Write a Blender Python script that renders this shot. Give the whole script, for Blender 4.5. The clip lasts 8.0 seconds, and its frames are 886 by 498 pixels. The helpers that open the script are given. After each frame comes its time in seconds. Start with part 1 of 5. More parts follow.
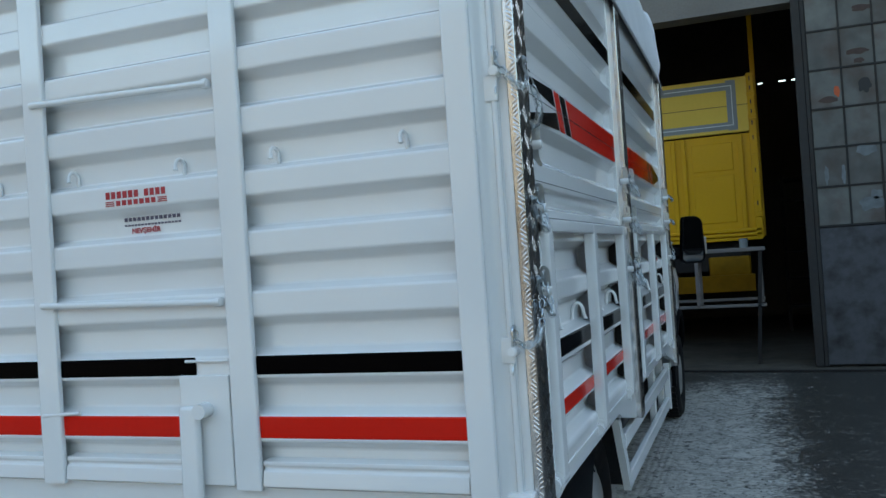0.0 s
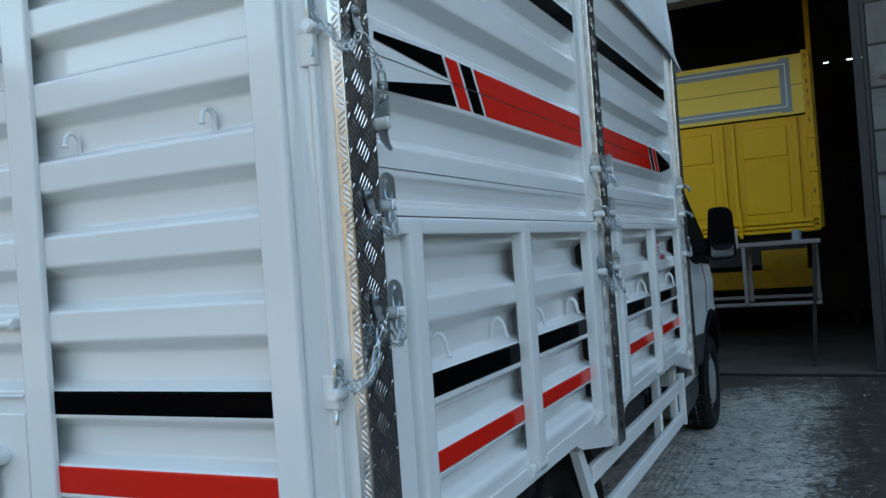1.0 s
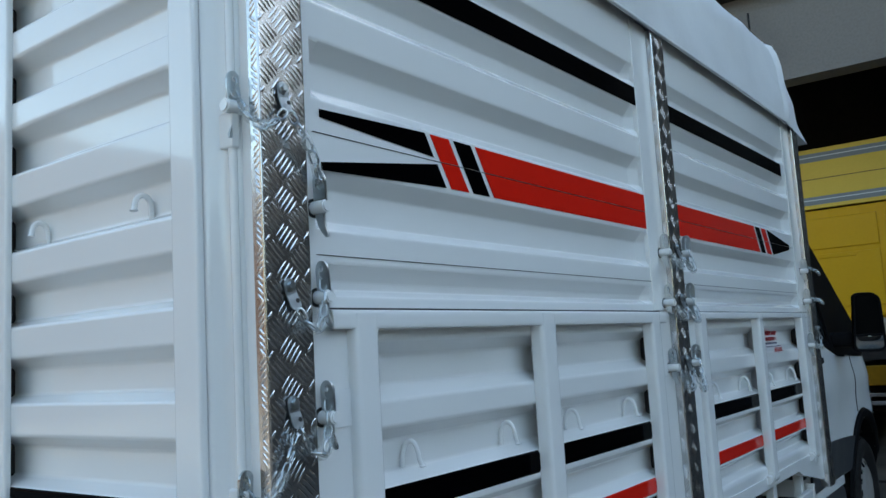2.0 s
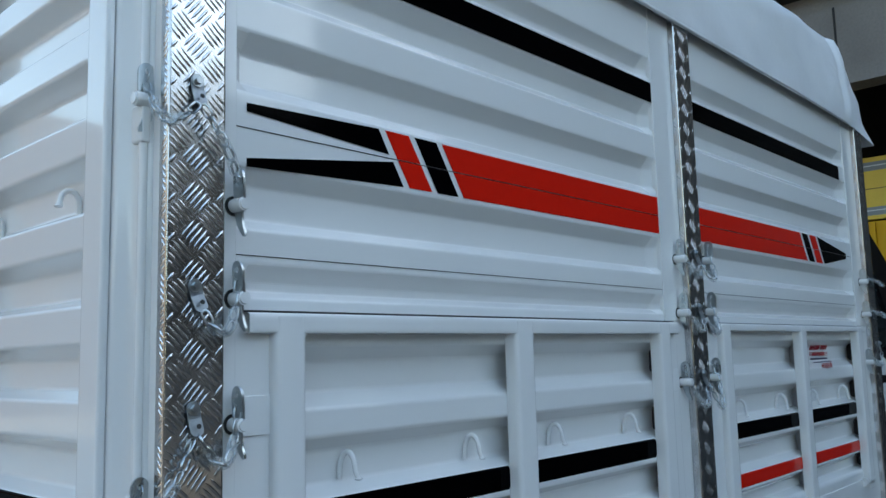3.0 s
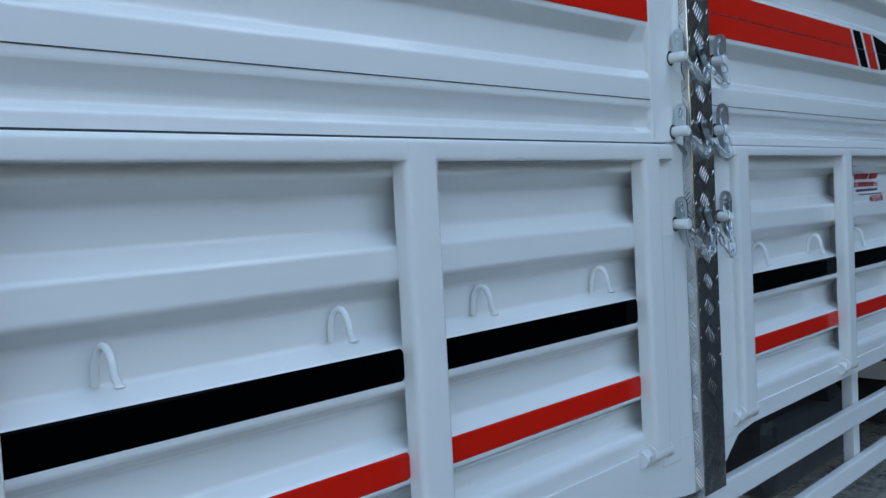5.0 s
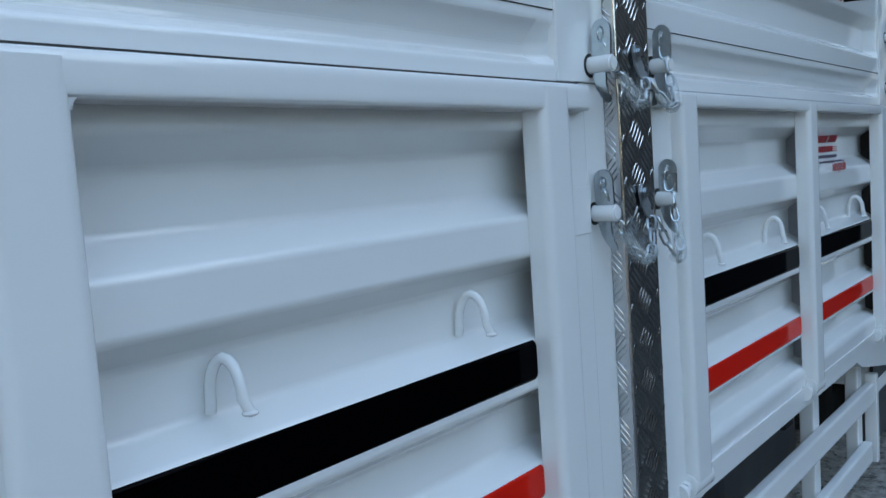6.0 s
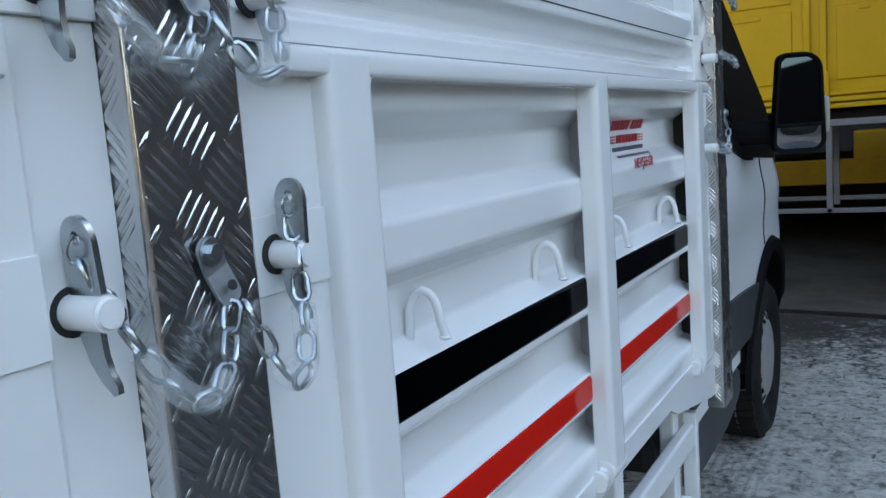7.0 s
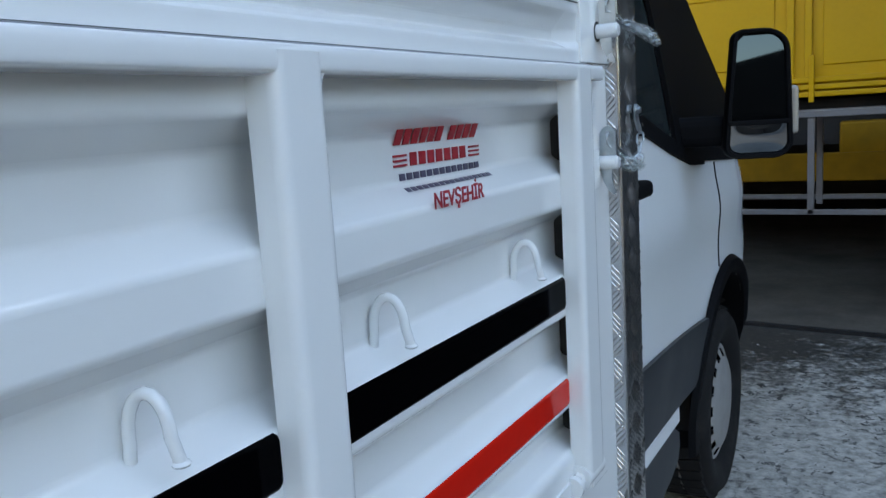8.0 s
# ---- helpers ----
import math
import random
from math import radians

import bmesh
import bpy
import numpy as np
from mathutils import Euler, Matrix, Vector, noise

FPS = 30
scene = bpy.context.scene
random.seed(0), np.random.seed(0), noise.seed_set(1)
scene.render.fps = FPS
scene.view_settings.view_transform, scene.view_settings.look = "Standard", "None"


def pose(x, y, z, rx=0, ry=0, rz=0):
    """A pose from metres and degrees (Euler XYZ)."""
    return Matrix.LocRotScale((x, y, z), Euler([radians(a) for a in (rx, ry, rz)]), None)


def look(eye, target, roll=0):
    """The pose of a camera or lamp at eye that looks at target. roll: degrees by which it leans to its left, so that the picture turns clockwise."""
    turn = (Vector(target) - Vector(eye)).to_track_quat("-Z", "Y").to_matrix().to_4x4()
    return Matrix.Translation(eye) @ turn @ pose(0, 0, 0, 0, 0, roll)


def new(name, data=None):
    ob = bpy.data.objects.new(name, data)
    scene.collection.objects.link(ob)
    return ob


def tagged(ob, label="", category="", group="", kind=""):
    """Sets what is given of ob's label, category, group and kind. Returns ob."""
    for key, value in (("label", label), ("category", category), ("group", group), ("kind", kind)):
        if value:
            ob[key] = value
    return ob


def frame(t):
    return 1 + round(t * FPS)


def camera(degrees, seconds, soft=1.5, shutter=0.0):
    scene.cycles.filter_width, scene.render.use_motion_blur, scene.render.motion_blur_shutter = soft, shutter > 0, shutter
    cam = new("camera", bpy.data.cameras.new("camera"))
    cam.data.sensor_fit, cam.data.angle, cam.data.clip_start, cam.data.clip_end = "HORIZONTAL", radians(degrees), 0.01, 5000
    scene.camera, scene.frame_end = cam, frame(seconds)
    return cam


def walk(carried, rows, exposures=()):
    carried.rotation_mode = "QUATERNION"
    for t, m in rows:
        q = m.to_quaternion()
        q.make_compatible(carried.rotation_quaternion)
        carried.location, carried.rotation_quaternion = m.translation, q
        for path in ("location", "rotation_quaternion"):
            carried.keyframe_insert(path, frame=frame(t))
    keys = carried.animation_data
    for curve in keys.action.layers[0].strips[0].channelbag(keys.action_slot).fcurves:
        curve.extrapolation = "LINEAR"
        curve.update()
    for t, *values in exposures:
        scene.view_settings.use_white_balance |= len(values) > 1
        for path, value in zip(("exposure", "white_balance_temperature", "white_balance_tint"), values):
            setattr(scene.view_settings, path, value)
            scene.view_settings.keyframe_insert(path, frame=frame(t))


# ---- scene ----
cam = camera(56.0, 8.0)
PATH = [
    (0, (0.509, -1.926, 1.454), (-0.183, -0.049, 1.482), -3.8),
    (0.2, (0.571, -1.789, 1.443), (-0.179, 0.065, 1.472), -3.7),
    (0.5, (0.628, -1.568, 1.438), (-0.159, 0.271, 1.465), -4.0),
    (0.8, (0.723, -1.386, 1.464), (-0.098, 0.438, 1.481), -4.2),
    (1, (0.806, -1.273, 1.46), (-0.045, 0.537, 1.481), -4.2),
    (1.2, (0.903, -1.176, 1.457), (-0.024, 0.596, 1.498), -4.0),
    (1.5, (0.994, -1.071, 1.467), (-0.05, 0.633, 1.548), -4.1),
    (1.7, (1.029, -0.996, 1.46), (-0.071, 0.666, 1.623), -3.8),
    (2.8, (1.205, -0.664, 1.482), (-0.108, 0.816, 1.775), -1.6),
    (3, (1.242, -0.625, 1.467), (-0.098, 0.837, 1.72), -1.5),
    (3.2, (1.262, -0.593, 1.46), (-0.097, 0.857, 1.678), -1.7),
    (3.5, (1.289, -0.559, 1.452), (-0.097, 0.876, 1.598), -2.1),
    (3.7, (1.284, -0.516, 1.448), (-0.121, 0.905, 1.519), -2.4),
    (4, (1.257, -0.42, 1.43), (-0.179, 0.972, 1.443), -2.3),
    (4.2, (1.211, -0.331, 1.426), (-0.239, 1.046, 1.433), -2.4),
    (5.3, (0.936, 0.251, 1.441), (-0.478, 1.659, 1.3), -3.1),
    (5.5, (0.864, 0.39, 1.43), (-0.525, 1.821, 1.289), -3.2),
    (5.8, (0.708, 0.61, 1.415), (-0.652, 2.068, 1.257), -3.4),
    (6, (0.604, 0.75, 1.44), (-0.674, 2.277, 1.257), -4.0),
    (6.2, (0.556, 0.879, 1.452), (-0.62, 2.483, 1.24), -4.3),
    (6.5, (0.487, 1.115, 1.437), (-0.561, 2.802, 1.201), -4.7),
    (6.7, (0.476, 1.278, 1.442), (-0.523, 2.993, 1.199), -5.0),
    (7, (0.471, 1.511, 1.46), (-0.521, 3.228, 1.196), -4.3),
    (7.2, (0.47, 1.667, 1.441), (-0.536, 3.377, 1.189), -4.8),
    (7.5, (0.442, 1.925, 1.47), (-0.538, 3.647, 1.196), -4.6),
    (7.7, (0.47, 2.062, 1.478), (-0.492, 3.793, 1.197), -4.4),
    (8, (0.471, 2.318, 1.479), (-0.504, 4.036, 1.167), -3.5),
]
EXPOSURES = [(0, 2.09, 7650, 1), (0.5, 2.18, 7650, 1), (1.0, 2.22, 7650, 1), (1.5, 2.22, 7700, 2), (3, 2.14, 7600, 4), (4.2, 2.34, 7450, 5), (5.5, 2.39, 7350, 6), (6, 2.43, 7450, 6), (6.5, 2.70, 7900, 9), (7, 2.83, 8100, 10), (8, 2.82, 8000, 10)]
walk(cam, [(t, look(eye, target, roll)) for t, eye, target, roll in PATH], EXPOSURES)

# ---- world, sun, exposure ----
SUN_ELEV, SUN_AZ = 26.0, 34.0          # degrees; azimuth clockwise from +y
world = bpy.data.worlds.new("sky")
scene.world = world
world.use_nodes = True
wn = world.node_tree
sky = wn.nodes.new("ShaderNodeTexSky")
sky.sky_type, sky.sun_disc = "NISHITA", False
sky.sun_elevation, sky.sun_rotation = radians(SUN_ELEV), radians(SUN_AZ)
sky.air_density, sky.dust_density, sky.ozone_density = 1.0, 0.3, 1.2
wn.links.new(sky.outputs[0], wn.nodes["Background"].inputs[0])
wn.nodes["Background"].inputs[1].default_value = 0.13
sun = new("sun", bpy.data.lights.new("sun", "SUN"))
sun.data.energy, sun.data.angle, sun.data.color = 2.6, radians(0.6), (1.0, 0.90, 0.78)
sun.matrix_world = look((0, 0, 0), (-math.sin(radians(SUN_AZ)) * math.cos(radians(SUN_ELEV)), -math.cos(radians(SUN_AZ)) * math.cos(radians(SUN_ELEV)), -math.sin(radians(SUN_ELEV))))


# ---- materials ----
def material(name, colour, rough=0.5, metal=0.0, grain=0.0, grain_size=60.0, stain=0.0, stain_size=2.0, stain_colour=None,
             bump=0.0, bump_size=80.0, coat=0.0, spec=0.5, rough_var=0.0, per_piece=0.0, soft_dirt=0.0):
    """A node material: base colour with fine grain, broad stains, relief and uneven gloss."""
    m = bpy.data.materials.new(name)
    m.use_nodes = True
    nt = m.node_tree
    b = nt.nodes["Principled BSDF"]
    b.inputs["Roughness"].default_value, b.inputs["Metallic"].default_value = rough, metal
    b.inputs["Coat Weight"].default_value, b.inputs["Specular IOR Level"].default_value = coat, spec
    b.inputs["Coat Roughness"].default_value = 0.08
    geo = nt.nodes.new("ShaderNodeNewGeometry")

    def noise_node(size, detail=4.0):
        n = nt.nodes.new("ShaderNodeTexNoise")
        n.inputs["Scale"].default_value, n.inputs["Detail"].default_value = size, detail
        nt.links.new(geo.outputs["Position"], n.inputs["Vector"])
        return n

    def mixed(a, c, fac, kind="MIX"):
        x = nt.nodes.new("ShaderNodeMix")
        x.data_type, x.blend_type = "RGBA", kind
        for socket, v in ((x.inputs[6], a), (x.inputs[7], c), (x.inputs[0], fac)):
            if isinstance(v, bpy.types.NodeSocket):
                nt.links.new(v, socket)
            else:
                socket.default_value = v
        return x.outputs[2]

    def ramp(src, lo, hi):
        r = nt.nodes.new("ShaderNodeMapRange")
        r.inputs[1].default_value, r.inputs[2].default_value = lo, hi
        nt.links.new(src, r.inputs[0])
        return r.outputs[0]

    def scaled(src, k):
        s = nt.nodes.new("ShaderNodeMath")
        s.operation = "MULTIPLY"
        s.inputs[1].default_value = k
        nt.links.new(src, s.inputs[0])
        return s.outputs[0]

    col = (*colour, 1)
    if stain:
        dark = (*(stain_colour or [c * 0.45 for c in colour]), 1)
        col = mixed(col, dark, scaled(ramp(noise_node(stain_size, 6).outputs[0], 0.45, 0.75), stain))
    if grain:
        col = mixed(col, (*[c * 0.5 for c in colour], 1), scaled(ramp(noise_node(grain_size, 3).outputs[0], 0.4, 0.8), grain))
    if soft_dirt:   # a thin uneven film of dust, broad and soft, finer along the height
        col = mixed(col, (*[c * v for c, v in zip(colour, (0.70, 0.69, 0.66))], 1), scaled(ramp(noise_node(1.3, 5).outputs[0], 0.30, 0.80), soft_dirt))
    if per_piece:
        info = nt.nodes.new("ShaderNodeObjectInfo")
        col = mixed(col, (*[c * 0.4 for c in colour], 1), scaled(info.outputs["Random"], per_piece))
    if isinstance(col, tuple):
        b.inputs["Base Color"].default_value = col
    else:
        nt.links.new(col, b.inputs["Base Color"])
    if rough_var:
        r = nt.nodes.new("ShaderNodeMapRange")
        r.inputs[1].default_value, r.inputs[2].default_value = 0.3, 0.7
        r.inputs[3].default_value, r.inputs[4].default_value = max(0.02, rough - rough_var), min(1, rough + rough_var)
        nt.links.new(noise_node(4.0, 2).outputs[0], r.inputs[0])
        nt.links.new(r.outputs[0], b.inputs["Roughness"])
    if bump:
        bp = nt.nodes.new("ShaderNodeBump")
        bp.inputs["Strength"].default_value, bp.inputs["Distance"].default_value = bump, 0.004
        nt.links.new(noise_node(bump_size, 3).outputs[0], bp.inputs["Height"])
        nt.links.new(bp.outputs[0], b.inputs["Normal"])
    return m


WHITE = material("white_enamel", (0.80, 0.80, 0.79), 0.075, soft_dirt=0.14, spec=0.6, bump=0.035, bump_size=9)
# shade painted into the uprights' hollows; also colours seams, holes and one smear
CAVITY = material("dark_shade_and_marks", (0.025, 0.024, 0.023), 0.8, grain=0.3)
INNER = material("shade_grey", (0.33, 0.34, 0.36), 0.6, grain=0.2)
BLACK = material("black_enamel", (0.0006, 0.0006, 0.0010), 0.10, spec=0.02, bump=0.03, bump_size=9)
RED = material("red_enamel", (0.72, 0.014, 0.006), 0.11, spec=0.16, grain=0.08, bump=0.03, bump_size=9)
CHECKER = material("tread_aluminium", (0.60, 0.60, 0.60), 0.20, metal=1.0, stain=0.35, stain_size=5, stain_colour=(0.42, 0.39, 0.36), grain=0.15, grain_size=120, rough_var=0.06, bump=0.04, bump_size=30)
ZINC = material("galvanised_steel", (0.50, 0.54, 0.555), 0.30, metal=1.0, grain=0.3, grain_size=90, rough_var=0.1)
DULL_ZINC = material("weathered_zinc", (0.34, 0.37, 0.39), 0.5, metal=0.9, grain=0.4, grain_size=120)
TARP = material("white_tarpaulin", (0.74, 0.75, 0.76), 0.45, stain=0.15, stain_size=3, bump=0.25, bump_size=9, grain=0.05)
PLASTIC = material("grey_black_plastic", (0.006, 0.006, 0.007), 0.6, bump=0.1, bump_size=400, grain=0.2, stain=0.2, stain_size=5, stain_colour=(0.012, 0.012, 0.012), spec=0.04)
CLADDING = material("dark_grey_cladding", (0.035, 0.037, 0.04), 0.5, grain=0.2, stain=0.5, stain_size=6, stain_colour=(0.09, 0.09, 0.09))
RUBBER = material("tyre_rubber", (0.012, 0.011, 0.011), 0.8, spec=0.2, grain=0.3, stain=0.6, stain_size=11, stain_colour=(0.030, 0.027, 0.025), bump=0.2, bump_size=90)
SNOWPACK = material("snow_in_the_tread", (0.40, 0.40, 0.40), 0.8, stain=0.9, stain_size=9, stain_colour=(0.02, 0.02, 0.02))
RIM = material("silver_steel_rim", (0.30, 0.285, 0.27), 0.5, metal=0.1, stain=0.5, stain_size=14, stain_colour=(0.2, 0.19, 0.18))
YELLOW = material("yellow_paint", (0.54, 0.282, 0.002), 0.42, spec=0.22, grain=0.1, grain_size=30, stain=0.3, stain_size=1.6, stain_colour=(0.41, 0.200, 0.004), rough_var=0.1, bump=0.05, bump_size=12)
PALE_YELLOW = material("pale_golden_paint", (0.62, 0.42, 0.065), 0.45, spec=0.2, grain=0.1, grain_size=30, stain=0.3, stain_size=1.6, stain_colour=(0.47, 0.30, 0.05), bump=0.05, bump_size=12)
# yellow with the low parts' shade mixed in, plus grain and stains
SHADED_YELLOW = material("shaded_yellow_paint", (0.25, 0.120, 0.003), 0.6, spec=0.15, grain=0.3, grain_size=14, stain=0.5, stain_size=3, stain_colour=(0.12, 0.06, 0.004))
GREY_PAINT = material("grey_paint", (0.16, 0.18, 0.19), 0.5, grain=0.2)
LIGHT_GREY = material("light_grey_paint", (0.55, 0.56, 0.54), 0.5, grain=0.1)
STEEL = material("bare_grey_steel", (0.15, 0.14, 0.14), 0.5, metal=0.4, stain=0.5, stain_size=8, stain_colour=(0.12, 0.09, 0.07), grain=0.2)
DARKSTEEL = material("black_chassis_steel", (0.018, 0.017, 0.017), 0.65, spec=0.15, stain=0.4, stain_size=5, stain_colour=(0.05, 0.04, 0.034))
CONCRETE = material("stained_concrete", (0.155, 0.142, 0.13), 0.9, grain=0.35, grain_size=40, stain=0.7, stain_size=1.1, stain_colour=(0.10, 0.088, 0.08), bump=0.5, bump_size=25)
DARK_PLASTER = material("dark_garage_plaster", (0.055, 0.047, 0.042), 0.95, grain=0.4, grain_size=12, stain=0.6, stain_size=0.8)
FLOOR = material("oily_concrete_floor", (0.090, 0.078, 0.064), 0.92, spec=0.12, grain=0.4, grain_size=30, stain=0.6, stain_size=1.5, stain_colour=(0.018, 0.017, 0.016), bump=0.3, bump_size=20, rough_var=0.15)
PEELING = material("peeling_grey_paint", (0.080, 0.081, 0.088), 0.75, spec=0.15, grain=0.4, grain_size=14, stain=0.95, stain_size=5.5, stain_colour=(0.030, 0.028, 0.026), bump=0.3, bump_size=24)
PALE_SMEAR = material("pale_smeared_paint", (0.135, 0.15, 0.16), 0.7, grain=0.5, grain_size=16, stain=0.8, stain_size=9)
GREEN_SMEAR = material("greenish_smeared_paint", (0.11, 0.125, 0.075), 0.8, spec=0.1, grain=0.5, grain_size=16, stain=0.8, stain_size=9)
RUST_SMEAR = material("rusty_dirt", (0.055, 0.032, 0.025), 0.8, grain=0.5, grain_size=18)
ORANGE = material("orange_primer", (0.42, 0.075, 0.02), 0.7, grain=0.5, grain_size=20)
DOORPAINT = material("worn_grey_door_paint", (0.040, 0.038, 0.037), 0.8, spec=0.12, grain=0.35, grain_size=18, stain=0.8, stain_size=3.2, stain_colour=(0.05, 0.036, 0.03), bump=0.3, bump_size=30)
PANEFILL = material("painted_over_pane", (0.15, 0.15, 0.14), 0.7, spec=0.15, grain=0.75, grain_size=5, stain=1.0, stain_size=3.0, stain_colour=(0.085, 0.048, 0.038), per_piece=0.5, bump=0.3, bump_size=14)
SIGNBLUE = material("blue_sign_vinyl", (0.06, 0.30, 0.55), 0.4, grain=0.06)
SIGNWHITE = material("white_sign_vinyl", (0.75, 0.75, 0.75), 0.4, grain=0.06)
# for an unseen wall, dark so the tread posts reflect dark
DARKWALL = material("dark_stained_plaster", (0.060, 0.055, 0.052), 0.9, grain=0.4, grain_size=8, stain=0.6, stain_size=0.7, bump=0.3, bump_size=25)
BROWNWALL = material("brown_far_plaster", (0.085, 0.050, 0.038), 0.9, grain=0.3, grain_size=3, stain=0.5, stain_size=0.3)
FARWALL = material("far_plaster", (0.040, 0.033, 0.030), 0.9, grain=0.3, grain_size=3, stain=0.5, stain_size=0.3)
PALEWALL = material("pale_far_plaster", (0.215, 0.198, 0.175), 0.9, grain=0.3, grain_size=3, stain=0.5, stain_size=0.4)
LETTER = material("red_lettering", (0.42, 0.02, 0.03), 0.4, grain=0.05)
LETTER_DARK = material("dark_lettering", (0.10, 0.09, 0.14), 0.4, grain=0.05)
CLEARLENS = material("clear_lens", (0.30, 0.27, 0.24), 0.15, grain=0.05)
# one kind of glass, brightened here and darkened below to match each pane's reflection
CONVEX = material("wide_angle_mirror_glass", (0.24, 0.27, 0.29), 0.02, metal=1.0)
MIRROR = material("mirror_glass", (0.036, 0.046, 0.054), 0.02, metal=1.0)


def glass_material():
    m = bpy.data.materials.new("tinted_glass")
    m.use_nodes = True
    nt = m.node_tree
    b = nt.nodes["Principled BSDF"]
    b.inputs["Base Color"].default_value = (0.02, 0.025, 0.025, 1)
    b.inputs["Roughness"].default_value = 0.03
    b.inputs["Specular IOR Level"].default_value = 0.3
    clear = nt.nodes.new("ShaderNodeBsdfTransparent")
    clear.inputs[0].default_value = (0.20, 0.22, 0.22, 1)
    mix = nt.nodes.new("ShaderNodeMixShader")
    mix.inputs[0].default_value = 0.97
    nt.links.new(clear.outputs[0], mix.inputs[1])
    nt.links.new(b.outputs[0], mix.inputs[2])
    nt.links.new(mix.outputs[0], nt.nodes["Material Output"].inputs[0])
    return m


GLASS = glass_material()


SCREEN = material("dark_screen_glass", (0.006, 0.007, 0.008), 0.06, spec=0.5)


def ground_material():
    """Trodden yard: dark wet asphalt under torn sheets of packed snow and ice."""
    m = bpy.data.materials.new("snowy_asphalt")
    m.use_nodes = True
    nt = m.node_tree
    b = nt.nodes["Principled BSDF"]
    geo = nt.nodes.new("ShaderNodeNewGeometry")

    def noise_node(size, detail, warp=0.0):
        n = nt.nodes.new("ShaderNodeTexNoise")
        n.inputs["Scale"].default_value, n.inputs["Detail"].default_value = size, detail
        n.inputs["Roughness"].default_value, n.inputs["Distortion"].default_value = 0.62, warp
        nt.links.new(geo.outputs["Position"], n.inputs["Vector"])
        return n.outputs[0]

    def ranged(src, lo, hi, a=0.0, c=1.0):
        r = nt.nodes.new("ShaderNodeMapRange")
        for i, v in enumerate((lo, hi, a, c)):
            r.inputs[i + 1].default_value = v
        nt.links.new(src, r.inputs[0])
        return r.outputs[0]

    def maths(op, a, c):
        s = nt.nodes.new("ShaderNodeMath")
        s.operation = op
        for i, v in enumerate((a, c)):
            if isinstance(v, bpy.types.NodeSocket):
                nt.links.new(v, s.inputs[i])
            else:
                s.inputs[i].default_value = v
        return s.outputs[0]

    def blend(a, c, fac):
        x = nt.nodes.new("ShaderNodeMix")
        x.data_type = "RGBA"
        for socket, v in ((x.inputs[6], a), (x.inputs[7], c)):
            if isinstance(v, bpy.types.NodeSocket):
                nt.links.new(v, socket)
            else:
                socket.default_value = (*v, 1)
        nt.links.new(fac, x.inputs[0])
        return x.outputs[2]

    sep = nt.nodes.new("ShaderNodeSeparateXYZ")
    nt.links.new(geo.outputs["Position"], sep.inputs[0])
    px, py = sep.outputs[0], sep.outputs[1]
    broad, middle, fine, grit = noise_node(1.1, 5, 0.5), noise_node(6.5, 7, 0.4), noise_node(27.0, 8, 0.3), noise_node(90, 4)
    out = maths("ADD", px, maths("MULTIPLY", maths("SUBTRACT", broad, 0.5), 1.1))
    # packed snow beside the truck, worn to dark wet asphalt where the garage is driven into, snow again further out
    trod = maths("MAXIMUM", ranged(py, 6.2, 7.4, 0.0, 0.235), maths("MULTIPLY", ranged(out, 0.36, 0.85, 0.0, 0.255), ranged(out, 15.0, 10.0)))
    cover = maths("ADD", maths("MULTIPLY", broad, 0.36), maths("ADD", maths("MULTIPLY", middle, 0.38), maths("MULTIPLY", fine, 0.48)))
    trod = maths("MAXIMUM", trod, maths("MULTIPLY", ranged(noise_node(0.4, 4), 0.50, 0.62, 0.0, 0.20), ranged(py, 1.5, -0.5)))       # worn patches behind the truck
    cover = maths("SUBTRACT", cover, maths("SUBTRACT", trod, 0.085))
    lane = maths("MULTIPLY", maths("MULTIPLY", ranged(px, -0.42, -0.36), ranged(px, -0.04, -0.10)), ranged(py, 6.3, 5.2))        # ribbed wheel marks pressed into the snow
    wavy = maths("ADD", maths("MULTIPLY", px, 150.0), maths("MULTIPLY", noise_node(0.8, 3), 5.0))
    groove = maths("MULTIPLY", maths("MULTIPLY", lane, ranged(middle, 0.38, 0.58)), ranged(maths("SINE", wavy, 0.0), -0.5, 0.8, 0.0, 1.0))
    snow = maths("MULTIPLY", ranged(cover, 0.470, 0.620), ranged(groove, 0.0, 1.0, 1.0, 0.92))
    wet = blend((0.016, 0.015, 0.014), (0.078, 0.072, 0.063), ranged(maths("ADD", maths("MULTIPLY", grit, 0.5), maths("MULTIPLY", fine, 0.5)), 0.38, 0.66))
    ice = blend((0.18, 0.168, 0.147), (0.53, 0.50, 0.45), ranged(maths("SUBTRACT", maths("ADD", maths("MULTIPLY", middle, 0.45), maths("MULTIPLY", fine, 0.55)), maths("MULTIPLY", trod, 0.5)), 0.37, 0.58))
    top = blend(wet, ice, snow)
    crumbs = maths("MULTIPLY", ranged(noise_node(17, 6, 0.9), 0.580, 0.612), ranged(broad, 0.35, 0.60, 0.35, 1.0))       # dark crumbs and torn spots in the snow
    nt.links.new(blend(top, (0.022, 0.021, 0.020), crumbs), b.inputs["Base Color"])
    nt.links.new(ranged(snow, 0.0, 1.0, 0.48, 0.72), b.inputs["Roughness"])
    bp = nt.nodes.new("ShaderNodeBump")
    bp.inputs["Strength"].default_value, bp.inputs["Distance"].default_value = 0.6, 0.02
    nt.links.new(maths("ADD", maths("SUBTRACT", maths("MULTIPLY", snow, 0.6), maths("MULTIPLY", groove, 0.22)), maths("ADD", maths("MULTIPLY", middle, 0.5), maths("MULTIPLY", grit, 0.12))), bp.inputs["Height"])
